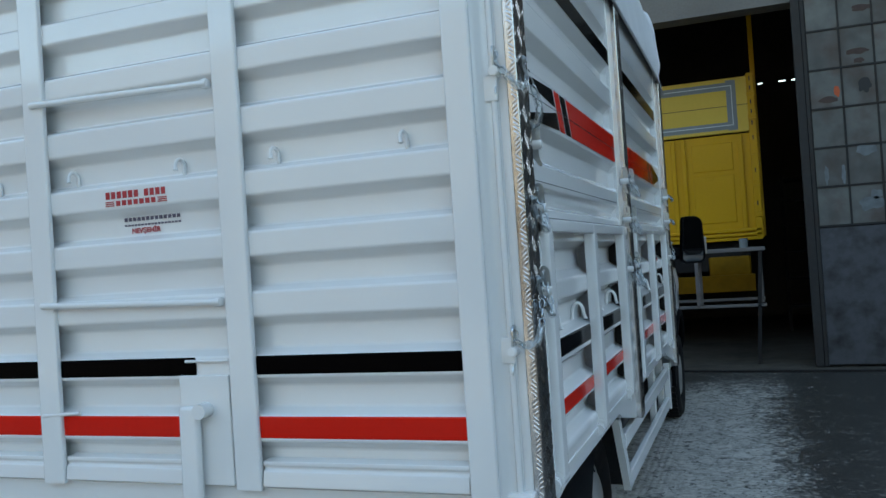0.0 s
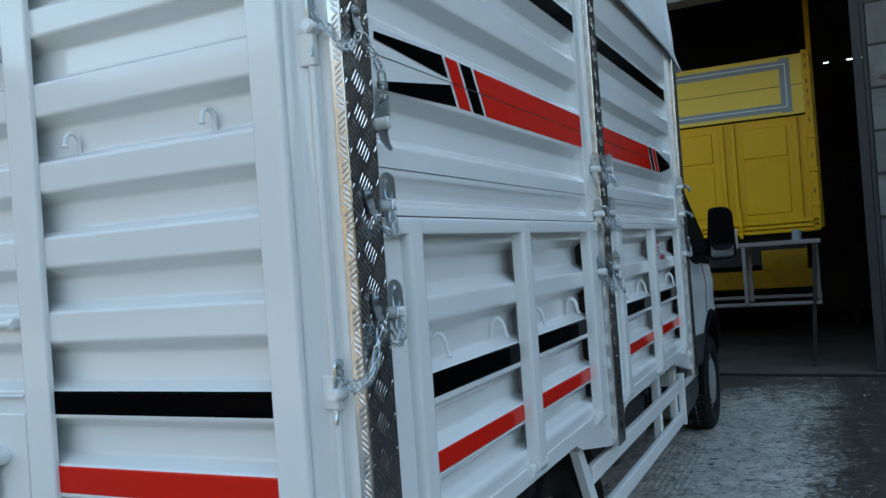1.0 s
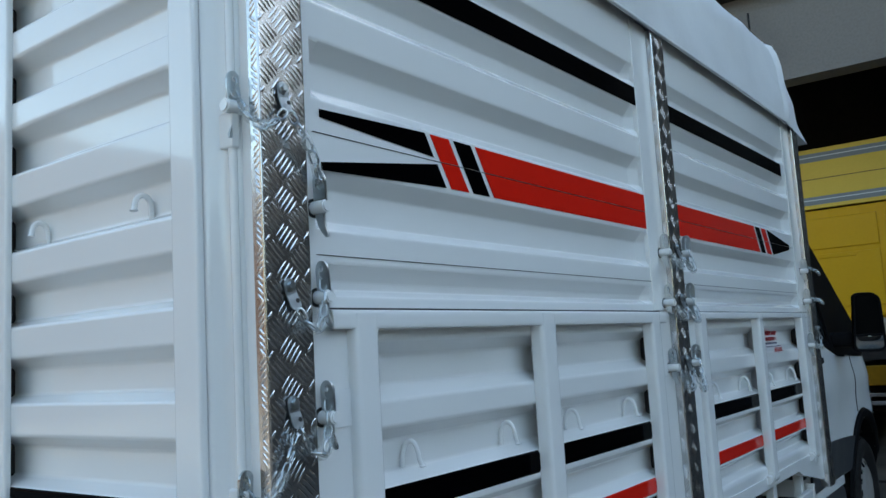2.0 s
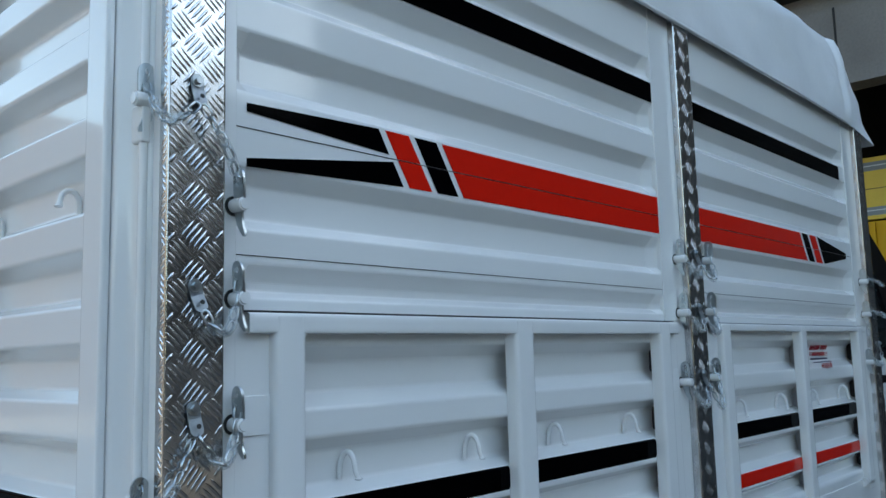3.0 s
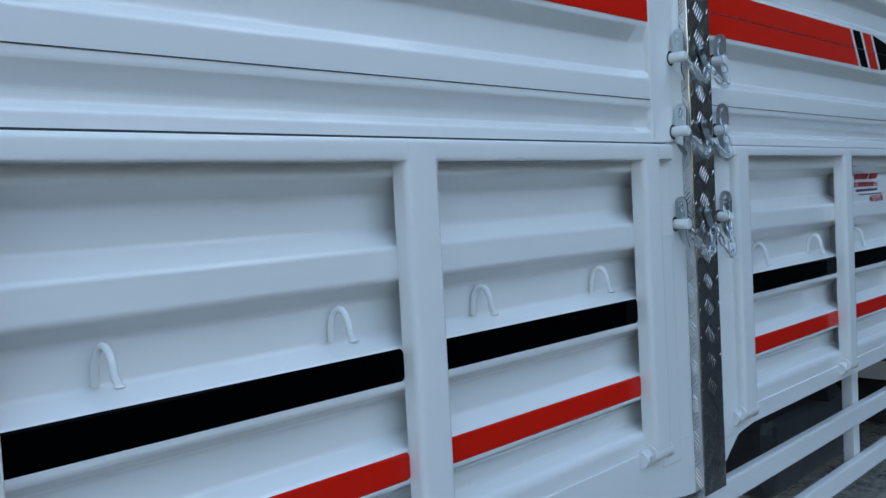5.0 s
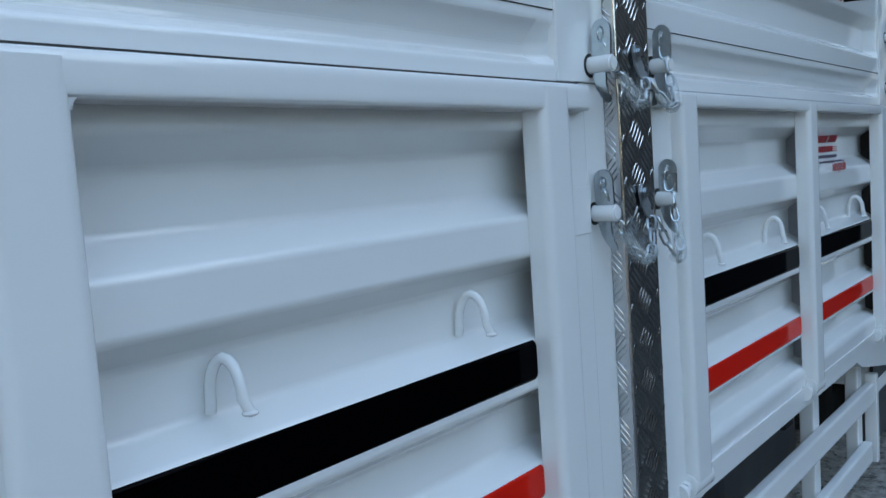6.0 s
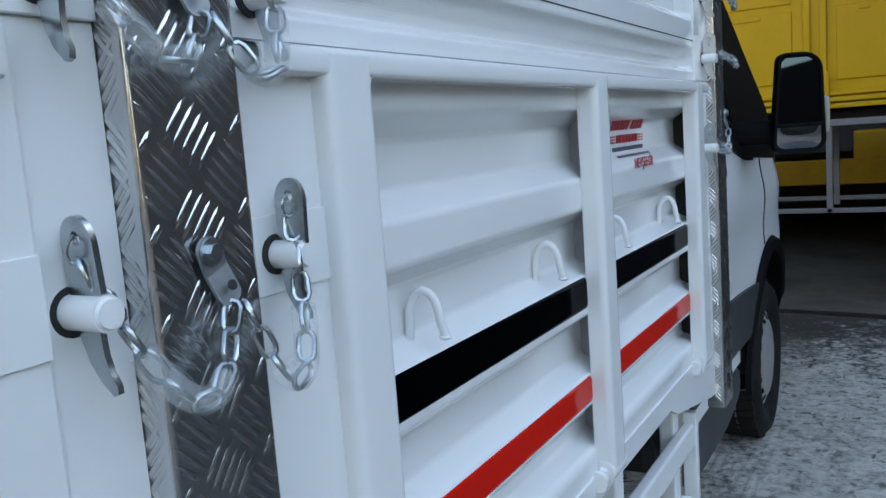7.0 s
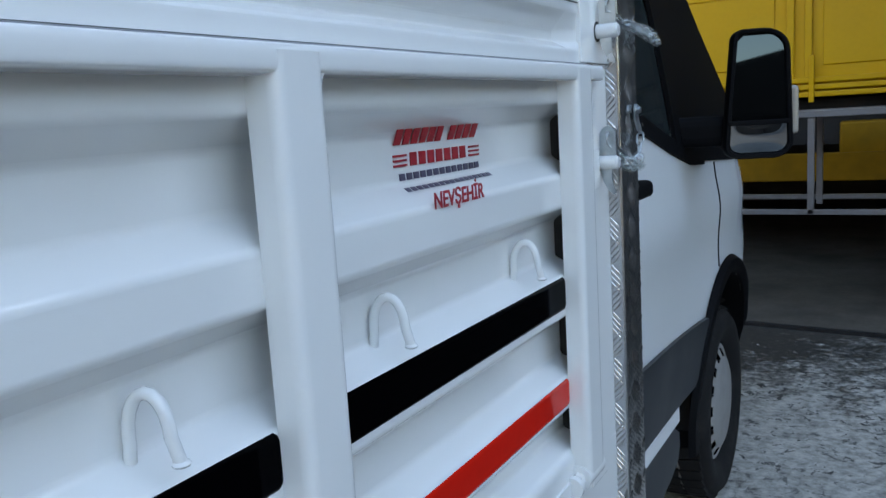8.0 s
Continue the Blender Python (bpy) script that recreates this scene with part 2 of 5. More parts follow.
    nt.links.new(bp.outputs[0], b.inputs["Normal"])
    return m


GROUND = ground_material()


# ---- mesh helpers ----
def link_mesh(name, bm, mats, smooth=None):
    bmesh.ops.recalc_face_normals(bm, faces=bm.faces)
    me = bpy.data.meshes.new(name)
    bm.to_mesh(me)
    bm.free()
    for m in (mats if isinstance(mats, (list, tuple)) else [mats]):
        me.materials.append(m)
    if smooth is not None:
        me.polygons.foreach_set("use_smooth", [True] * len(me.polygons))
        me.set_sharp_from_angle(angle=radians(smooth))
    return new(name, me)


def part(name, bm, mats, parent, label="", smooth=None):
    ob = link_mesh(name, bm, mats, smooth)
    ob.parent = parent
    if label:
        tagged(ob, label)
    return ob


def thing(name, label, category, group="", kind="", at=(0, 0, 0)):
    ob = new(name)
    ob.location = at
    ob.empty_display_size = 0.1
    return tagged(ob, label, category, group, kind)


def box(bm, x0, x1, y0, y1, z0, z1, bevel=0.0, seg=2):
    vs = bmesh.ops.create_cube(bm, size=1.0)["verts"]
    for v in vs:
        v.co = Vector((x0 + (v.co.x + 0.5) * (x1 - x0), y0 + (v.co.y + 0.5) * (y1 - y0), z0 + (v.co.z + 0.5) * (z1 - z0)))
    if bevel:
        es = list({e for v in vs for e in v.link_edges})
        bmesh.ops.bevel(bm, geom=es, offset=bevel, segments=seg, affect="EDGES", profile=0.5)
    return bm


def boxed(x0, x1, y0, y1, z0, z1, bevel=0.0, seg=2):
    return box(bmesh.new(), x0, x1, y0, y1, z0, z1, bevel, seg)


def tube(bm, pts, r, sides=8, caps=True, closed=False):
    """A round bar along a line of points."""
    pts = [Vector(p) for p in pts]
    n = len(pts)
    rings = []
    side = None
    for i, p in enumerate(pts):
        a = pts[(i - 1) % n] if closed or i else p
        c = pts[(i + 1) % n] if closed or i < n - 1 else p
        t = (c - a).normalized()
        if side is None:
            side = t.orthogonal().normalized()
        side = (side - t * side.dot(t)).normalized()
        up = t.cross(side)
        rings.append([bm.verts.new(p + r * (math.cos(q) * side + math.sin(q) * up)) for q in (2 * math.pi * k / sides for k in range(sides))])
    for i in range(n if closed else n - 1):
        a, c = rings[i], rings[(i + 1) % n]
        for k in range(sides):
            bm.faces.new((a[k], a[(k + 1) % sides], c[(k + 1) % sides], c[k]))
    if caps and not closed:
        bm.faces.new(list(reversed(rings[0])))
        bm.faces.new(rings[-1])
    return bm


def rod(a, c, r, sides=12):
    return tube(bmesh.new(), [a, c], r, sides)


def rounded(profile, r=0.004, steps=3):
    """Rounds the bends of an open line of (u, w) points."""
    out = [profile[0]]
    for a, p, c in zip(profile, profile[1:], profile[2:]):
        a, p, c = Vector(a), Vector(p), Vector(c)
        d0, d1 = (a - p), (c - p)
        k0, k1 = min(r * 1.5, d0.length * 0.45), min(r * 1.5, d1.length * 0.45)
        s, e = p + d0.normalized() * k0, p + d1.normalized() * k1
        out.append(tuple(p + d0.normalized() * (k0 + 0.0006)))   # keeps the flats flat beside the bend
        for i in range(steps + 1):
            f = i / steps
            out.append(tuple((1 - f) ** 2 * s + 2 * f * (1 - f) * p + f * f * e))
        out.append(tuple(p + d1.normalized() * (k1 + 0.0006)))
    out.append(profile[-1])
    return out


def sheet(profile, stations, put, thick=0.003):
    """A pressed sheet: profile of (depth, height), swept over stations of (place, depth factor); put maps (depth, place, height) to the world."""
    bm = bmesh.new()
    grid = [[bm.verts.new(put(d * k, s, h)) for d, h in profile] for s, k in stations]
    back = [[bm.verts.new(put(d * k + thick, s, h)) for d, h in profile] for s, k in stations]
    for g in (grid, back):
        for a, c in zip(g, g[1:]):
            for i in range(len(profile) - 1):
                bm.faces.new((a[i], a[i + 1], c[i + 1], c[i]))
    for i in range(len(profile) - 1):
        for k in (0, -1):
            bm.faces.new((grid[k][i], grid[k][i + 1], back[k][i + 1], back[k][i]))
    for a in range(len(stations) - 1):
        for k in (0, -1):
            bm.faces.new((grid[a][k], grid[a + 1][k], back[a + 1][k], back[a][k]))
    return bm


def depth_at(profile, h):
    pts = sorted((b, a) for a, b in profile)
    return float(np.interp(h, [p[0] for p in pts], [p[1] for p in pts]))


def polygon(pts, put, thick):
    """A flat plate with an outline of (a, b) points; put maps (a, b, depth)."""
    bm = bmesh.new()
    f = [bm.verts.new(put(a, b, 0)) for a, b in pts]
    g = [bm.verts.new(put(a, b, thick)) for a, b in pts]
    bm.faces.new(f)
    bm.faces.new(list(reversed(g)))
    for i in range(len(pts)):
        j = (i + 1) % len(pts)
        bm.faces.new((f[i], g[i], g[j], f[j]))
    return bm


def side_put(d, y, z):
    return (-d, y, z)


def rear_put(d, x, z):
    return (x, d, z)


# ======== setting ========
bm = bmesh.new()
EDGE = [-260, -60, -20, -8, -4, -2, -1, 0, 1, 2, 3, 4, 6, 8, 12, 20, 60, 260]
rows_v = [[bm.verts.new((x, y, 0.0 if abs(x) > 15 or abs(y) > 15 else 0.012 * noise.noise((x * 0.7, y * 0.7, 3.0)))) for x in EDGE] for y in EDGE]
for a, c in zip(rows_v, rows_v[1:]):
    for i in range(len(EDGE) - 1):
        bm.faces.new((a[i], a[i + 1], c[i + 1], c[i]))
tagged(link_mesh("ground", bm, GROUND, 40), "asphalt yard covered with patches of packed snow and ice", "ground", kind="structure")

FY = 8.10     # the garage front
bm = polygon([(-6.5, 8.25), (-0.45, 7.99), (0.35, 7.89), (1.72, 7.80), (4.0, 7.78), (4.0, 15.0), (-6.5, 15.0)], lambda a, b, d: (a, b, 0.02 - d), 0.2)
tagged(link_mesh("floor", bm, FLOOR), "dark oily concrete floor of the garage", "floor", kind="structure")
bm = polygon([(-6.5, 8.205), (-0.45, 7.945), (0.35, 7.845), (1.72, 7.755), (4.0, 7.735), (4.0, 7.775), (1.72, 7.795), (0.35, 7.885), (-0.45, 7.985), (-6.5, 8.245)], lambda a, b, d: (a, b, 0.022 - d), 0.1)
tagged(link_mesh("trim", bm, DARKSTEEL), "dark steel threshold rail before the garage floor", "threshold", kind="structure")
walls = [("wall_west", (-6.7, -6.5, FY + 0.3, 15.0, 0, 6.2), DARK_PLASTER, "dark side wall of the garage"),
         ("wall_east", (4.0, 4.2, FY + 0.3, 15.0, 0, 6.2), DARK_PLASTER, "dark side wall of the garage"),
         ("wall_south_left", (-9.0, -5.0, FY, FY + 0.3, 0, 9.0), CONCRETE, "stained unseen front wall of the garage, high to shade the yard"),
         # out of view: darkened for the posts' reflections, length set to shade the yard
         ("wall_south_right", (2.85, 9.6, FY, FY + 0.3, 0, 8.2), DARKWALL, "stained unseen front wall of the garage, high to shade the yard"),
         ("wall_south_top", (-5.0, 2.85, FY, FY + 0.3, 4.06, 4.88), CONCRETE, "stained concrete lintel beam over the garage opening"),
         ("wall_south_upper", (-5.0, 2.85, FY + 0.10, FY + 0.3, 4.88, 9.0), CONCRETE, "stained concrete wall over the lintel"),
         ("backdrop_east", (20.0, 20.4, -5, 40, 0, 9.5), FARWALL, "plain dark plaster building across the yard"),
         # unseen: kept low to let light onto the side, dark in the mirror
         ("backdrop_southeast", (15.0, 15.4, -33.9, -5.1, 0, 5.0), FARWALL, "low dark plaster wall, unseen, added for the mirror's reflection"),
         # not in view; brown so that the rear post's narrow return reflects brown
         ("backdrop_west", (-24.4, -24.0, -33.9, 8.0, 0, 9.0), BROWNWALL, "unseen brown plaster wall, added for the rear post's reflection"),
         # unseen, added only to darken the lower part of the mirror's reflection
         ("backdrop_yard_wall", (-8.0, 14.9, -18.4, -18, 0, 2.9), FARWALL, "low dark unseen wall, added to darken the mirror"),
         # unseen: pale for warm reflections, raised to cut sky light on the gate
         ("backdrop_south", (-40, 15.4, -34.4, -34, 0, 13.0), PALEWALL, "plain unseen plaster building, tall to dim the rear gate")]
for name, b, mat, label in walls:
    tagged(link_mesh(name, boxed(*b), mat), label, "wall", kind="structure")
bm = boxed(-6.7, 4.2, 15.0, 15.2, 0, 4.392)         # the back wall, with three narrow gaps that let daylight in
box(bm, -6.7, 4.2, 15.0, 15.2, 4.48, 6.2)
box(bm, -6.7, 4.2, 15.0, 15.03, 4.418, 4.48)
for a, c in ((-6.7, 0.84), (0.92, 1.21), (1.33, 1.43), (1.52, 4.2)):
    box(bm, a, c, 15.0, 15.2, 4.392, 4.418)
tagged(link_mesh("wall_north", bm, DARK_PLASTER), "dark back wall of the garage with narrow gaps", "wall", kind="structure")
tagged(link_mesh("ceiling", boxed(-9.0, 9.0, FY + 0.3, 15.2, 6.2, 6.4), DARK_PLASTER), "dark ceiling of the garage", "ceiling", kind="structure")

tagged(link_mesh("trim", boxed(-1.285, -1.262, FY - 0.004, FY, 4.30, 4.88), DARKSTEEL), "dark joint in the lintel beam", "joint", kind="structure")

# the sign over the opening
sign = thing("shop_sign", "blue shop sign board with white lettering above the garage opening", "sign", at=(-2.0, FY - 0.06, 5.2))
part("board", boxed(-2.6, 2.4, -0.04, 0.16, 0.02, 1.3, 0.01), SIGNBLUE, sign)
part("bottom_rail", boxed(-2.62, 2.42, -0.06, 0.16, -0.10, 0.02), DARKSTEEL, sign)
for k in range(4):
    bar = part("letter_bar", boxed(-0.55 + k * 0.42, -0.25 + k * 0.42, -0.052, -0.04, 0.14, 0.5, 0.004), SIGNWHITE, sign)
    part("letter_fill", boxed(-0.51 + k * 0.42, -0.29 + k * 0.42, -0.058, -0.052, 0.18, 0.46, 0.003), LETTER, bar)

# the steel door leaf beside the opening
leaf = thing("door_leaf", "worn grey steel garage door leaf with painted-over square panes", "door", at=(1.09, FY - 0.09, 0.03))
tagged(leaf, kind="structure")
part("stile", boxed(0, 0.085, -0.03, 0.05, 0, 4.15, 0.004), DOORPAINT, leaf)
part("stile", boxed(0.090, 0.128, -0.022, 0.05, 0, 4.15, 0.004), DOORPAINT, leaf)
part("stile", boxed(1.78, 1.85, -0.03, 0.05, 0, 4.15, 0.004), DOORPAINT, leaf)
part("backing", boxed(0.128, 1.78, 0.02, 0.04, 0, 4.15), DOORPAINT, leaf)
part("lower_panel", boxed(0.132, 1.775, -0.012, 0.02, 0.02, 1.50, 0.004), PEELING, leaf)
for k in range(7):
    z = 1.52 + 0.425 * k
    part("rail", boxed(0.128, 1.78, -0.016, 0.02, z - 0.010, z + 0.010, 0.003), DOORPAINT, leaf)
for k in range(4):
    x = 0.128 + 0.33 * (k + 1)
    part("mullion", boxed(x - 0.009, x + 0.009, -0.014, 0.02, 1.52, 4.1, 0.003), DOORPAINT, leaf)
pane_mesh = None
for r in range(6):
    for c in range(5):
        x0, z0 = 0.138 + 0.33 * c, 1.532 + 0.425 * r
        if pane_mesh is None:
            p = part("pane", boxed(0, 0.310, -0.006, 0.02, 0, 0.401, 0.003), PANEFILL, leaf)
            pane_mesh = p.data
        else:
            p = new("pane", pane_mesh)
            p.parent = leaf
        p.location = (x0, random.uniform(-0.003, 0.003), z0)


def smear(x, z, w, h, mat, seed):
    """An uneven dab of paint or dirt on the leaf."""
    pts = []
    for k in range(22):
        q = 2 * math.pi * k / 22
        r = 1 + 0.45 * noise.noise((math.cos(q) * 1.7 + seed, math.sin(q) * 1.7, seed * 3.1))
        pts.append((x - 1.09 + w * r * math.cos(q), z - 0.03 + h * r * math.sin(q)))
    part("paint_smear", polygon(pts, lambda a, b, d: (a, -0.0105 + d, b), 0.001), mat, leaf)


for x, z, w, h, mat in ((1.492, 3.00, 0.030, 0.055, ORANGE), (1.757, 3.03, 0.062, 0.085, CAVITY), (1.73, 2.34, 0.105, 0.055, PALE_SMEAR), (1.75, 1.77, 0.12, 0.075, PALE_SMEAR), (1.80, 1.86, 0.06, 0.05, PALE_SMEAR),
                        (1.78, 3.86, 0.10, 0.035, RUST_SMEAR), (1.70, 3.40, 0.11, 0.035, RUST_SMEAR), (1.72, 3.30, 0.05, 0.03, RUST_SMEAR), (1.33, 2.10, 0.022, 0.10, PALE_SMEAR), (1.50, 2.10, 0.022, 0.10, PALE_SMEAR), (1.40, 2.92, 0.09, 0.035, RUST_SMEAR),
                        (1.36, 1.36, 0.105, 0.13, PALE_SMEAR), (1.33, 1.12, 0.07, 0.14, PALE_SMEAR), (1.34, 0.88, 0.07, 0.055, PALE_SMEAR), (1.53, 1.42, 0.06, 0.05, PALE_SMEAR), (1.69, 1.06, 0.11, 0.04, PALE_SMEAR), (1.74, 1.31, 0.11, 0.065, GREEN_SMEAR)):
    smear(x, z, w, h, mat, x * 7 + z)

# ======== the truck ========
W = 2.30
truck = thing("livestock_truck", "white pickup truck with ribbed steel livestock body, red and black stripes", "truck", at=(0, 0, 0))

# heights of the pressed ribs: (depth, height)
DROP_PROFILE = rounded([(0.030, 0.800), (0.030, 0.880), (0.036, 0.892), (0.075, 0.905), (0.075, 0.945), (0.036, 0.968), (0.036, 1.026), (0.075, 1.046), (0.075, 1.108), (0.036, 1.132),
                        (0.036, 1.202), (0.078, 1.224), (0.078, 1.288), (0.036, 1.318), (0.036, 1.372), (0.078, 1.402), (0.078, 1.462), (0.036, 1.492), (0.036, 1.53)], 0.004)
UP_PROFILE = rounded([(0.025, 1.556), (0.025, 1.578), (0.052, 1.592), (0.052, 1.609), (0.025, 1.640), (0.025, 1.703), (0.055, 1.724), (0.055, 1.788), (0.025, 1.822),
                      (0.025, 1.957), (0.058, 1.985), (0.058, 2.042), (0.025, 2.078), (0.025, 2.152), (0.058, 2.180), (0.058, 2.222), (0.025, 2.260), (0.025, 2.330),
                      (0.058, 2.356), (0.058, 2.376), (0.025, 2.412), (0.025, 2.62)], 0.0035, 3)
REAR_RIBS = [(0.986, 1.060), (1.166, 1.228), (1.338, 1.408), (1.510, 1.579), (1.682, 1.750), (1.858, 1.932), (2.040, 2.104), (2.214, 2.278), (2.388, 2.452), (2.562, 2.66)]
REAR_PROFILE = [(0.014, 0.86), (0.014, 0.895), (0.053, 0.912)]
for lo, hi in REAR_RIBS:
    REAR_PROFILE += [(0.055, lo - 0.026), (0.014, lo), (0.014, hi), (0.055, hi + 0.018)]
REAR_PROFILE = rounded(REAR_PROFILE[:-1], 0.004)


def column(parent, put, a, c, z0, z1, far=0, fl=0.036, label=""):
    """A folded upright, open behind: face, two flanges, and a box coloured as the shade in the hollow behind it, dark
    where it is open (far 1 or -1: at which side).
    """
    bm = bmesh.new()
    r = 0.008
    outer = rounded([(fl, a), (0, a), (0, c), (fl, c)], min(r, fl * 0.3), 4)
    lo, hi = [[bm.verts.new(put(d, s, z)) for d, s in outer] for z in (z0, z1)]
    for i in range(len(outer) - 1):
        bm.faces.new((lo[i], lo[i + 1], hi[i + 1], hi[i]))
    bm.faces.new(lo)
    bm.faces.new(hi)
    col = part("column", bm, WHITE, parent, label, smooth=35)
    # solid box coloured as the hollow's shade; lighter grey unless far is set
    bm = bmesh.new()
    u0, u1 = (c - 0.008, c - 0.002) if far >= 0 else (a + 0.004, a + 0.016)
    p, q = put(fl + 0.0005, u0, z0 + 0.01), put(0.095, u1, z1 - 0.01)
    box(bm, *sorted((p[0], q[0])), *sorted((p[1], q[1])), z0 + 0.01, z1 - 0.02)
    part("hollow", bm, CAVITY if far else INNER, parent, "dark box painted as the shade behind the upright" if far else "")
    return col


def hook(parent, put, s, z, out=0.037, along=0.010, h=0.054, free=-0.008, low=-0.010):
    """A bent rope hook: one leg welded to the panel, an arch outwards, and a free tip with a flattened end."""
    base = 0.072 if put is side_put else 0.050
    pts = [put(base, s, z + low), put(base - 0.002, s, z + 0.012)]
    for i in range(11):
        q = math.pi * i / 10
        u = (1 - math.cos(q)) / 2
        pts.append(put(base - 0.002 - out * u, s + along * u, z + 0.020 + (h - 0.020) * math.sin(q)))
    tip = put(base - 0.004 - out - 0.002, s + along + 0.004, z + free)
    bm = tube(bmesh.new(), pts + [tip], 0.0056, 10)
    end = Vector(tip)
    bmesh.ops.create_uvsphere(bm, u_segments=10, v_segments=6, radius=0.0082, matrix=Matrix.Translation(end) @ Matrix.Diagonal((1, 1, 0.45, 1)))
    return part("rope_hook", bm, WHITE, parent, "white painted bent rope hook", smooth=50)


def stripe_rib(parent, put, a, c, lo, hi, depth, mat, label):
    """Paint over the face of one rib, lapping a little over both bends."""
    pr = rounded([(depth + 0.008, lo - 0.004), (depth - 0.0016, lo), (depth - 0.0016, hi), (depth + 0.008, hi + 0.004)], 0.003)
    mid = (lo + hi) / 2
    bm = bmesh.new()
    rows = [[bm.verts.new(put(d, y, mid + (z - mid) * h)) for d, z in pr]
            for y, h in ((a - 0.002, 1.0), (c - 0.005, 1.0), (c - 0.001, 0.90), (c + 0.001, 0.72))]
    for p, q in zip(rows, rows[1:]):
        for n in range(len(pr) - 1):
            bm.faces.new((p[n], p[n + 1], q[n + 1], q[n]))
    return part("stripe", bm, mat, parent, label, smooth=40)


BAYS = {0: [(0.35, 0.985), (1.06, 1.70)], 1: [(2.215, 2.88), (2.95, 3.62)]}
COLS = {0: [(0.28, 0.35), (0.985, 1.06), (1.70, 1.77)], 1: [(2.14, 2.215), (2.88, 2.95), (3.62, 3.695)]}
ENDS = {0: (0.205, 1.845), 1: (2.034, 3.775)}
HOOKS = {0: [0.484, 0.863, 1.197, 1.577], 1: [2.353, 2.744, 3.097, 3.493]}
dropsides = []
for s in (0, 1):
    y0, y1 = ENDS[s]
    st = [(y0 + 0.05, 1), (y1 - 0.05, 1)]
    drop = part("dropside", sheet(DROP_PROFILE, st, side_put), WHITE, truck, "white ribbed steel drop side, closed", smooth=40)
    dropsides.append(drop)
    # folded top rail, lapping over the uprights
    low = (1.513, 1.524)[s]
    pr = rounded([(0.040, low), (0.004, low + 0.001), (0.0012, low + 0.005), (0.0012, 1.545), (0.005, 1.552), (0.04, 1.553)], 0.006, 4)
    part("top_rail", sheet(pr, [(y0 + 0.02, 1), (y1 - 0.02, 1)], side_put), WHITE, drop, smooth=40)
    for k, (a, c) in enumerate(COLS[s]):
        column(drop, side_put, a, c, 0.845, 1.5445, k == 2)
        part("hinge_knuckle", rod((-0.0205, a - 0.004, 0.843), (-0.0205, c + 0.001, 0.843), 0.0215, 20), WHITE, drop, smooth=40)
        part("hinge_bolt", rod((-0.0205, a - 0.016, 0.843), (-0.0205, a - 0.003, 0.843), 0.0115, 6), WHITE, drop)
        part("hinge_lug", rod((-0.024, c + 0.006, 0.834), (-0.024, c + 0.016, 0.834), 0.019, 18), WHITE, drop, smooth=40)
        part("hinge_lug", rod((-0.024, a - 0.030, 0.834), (-0.024, a - 0.018, 0.834), 0.019, 18), WHITE, drop, smooth=40)
    # plain end plates beside the posts
    for a, c in ((y0, COLS[s][0][0] + 0.004), (COLS[s][2][1] - 0.004, y1)):
        part("end_plate", boxed(-0.060, -0.022, a, c, 0.79, 1.5525, 0.004), WHITE, drop)
        part("lock_plate", boxed(-0.0222, -0.0190, a + 0.006, c - 0.002, 1.335, 1.405, 0.001), WHITE, drop)
    for a, c in BAYS[s]:
        stripe_rib(drop, side_put, a, c, 1.145, 1.200, 0.036, BLACK, "black painted stripe")
        stripe_rib(drop, side_put, a, c, 0.975, 1.023, 0.036, RED, "red painted stripe")
    for y in HOOKS[s]:
        if s == 0:
            hook(drop, side_put, y, 1.224, h=0.058, free=0.006, low=0.004)
        else:
            hook(drop, side_put, y, 1.223, h=0.056, free=-0.003, low=-0.004)
    # rounded inner corners under the top rail
    for a, c in BAYS[s]:
        arc = [(a + 0.012 - 0.012 * math.sin(q), low - 0.008 + 0.012 * math.cos(q)) for q in (math.pi / 2 * k / 6 for k in range(7))]
        part("corner_gusset", polygon([(a - 0.003, low + 0.005), (a + 0.012, low + 0.005)] + arc + [(a - 0.003, low - 0.008)], lambda u, v, d: (-0.0045 - d, u, v), 0.03), WHITE, drop)
    # skirt under the hinges
    foot = 1.911 if s == 0 else 3.841
    part("skirt", polygon([(y0 - 0.002, 0.715), (y0 + 0.026, 0.722), (y0 + 0.110, 0.785), (y0 + 0.2, 0.797), (foot - 0.477, 0.797), (foot - 0.411, 0.768), (foot - 0.06, 0.698), (foot, 0.692), (foot, 0.845), (y0 - 0.002, 0.845)],
                          lambda a, b, d: (-0.0255 - d, a, b), 0.03), WHITE, drop)

# upper side panels
upper = []
UP = {0: (0.208, 1.83), 1: (2.032, 3.74)}
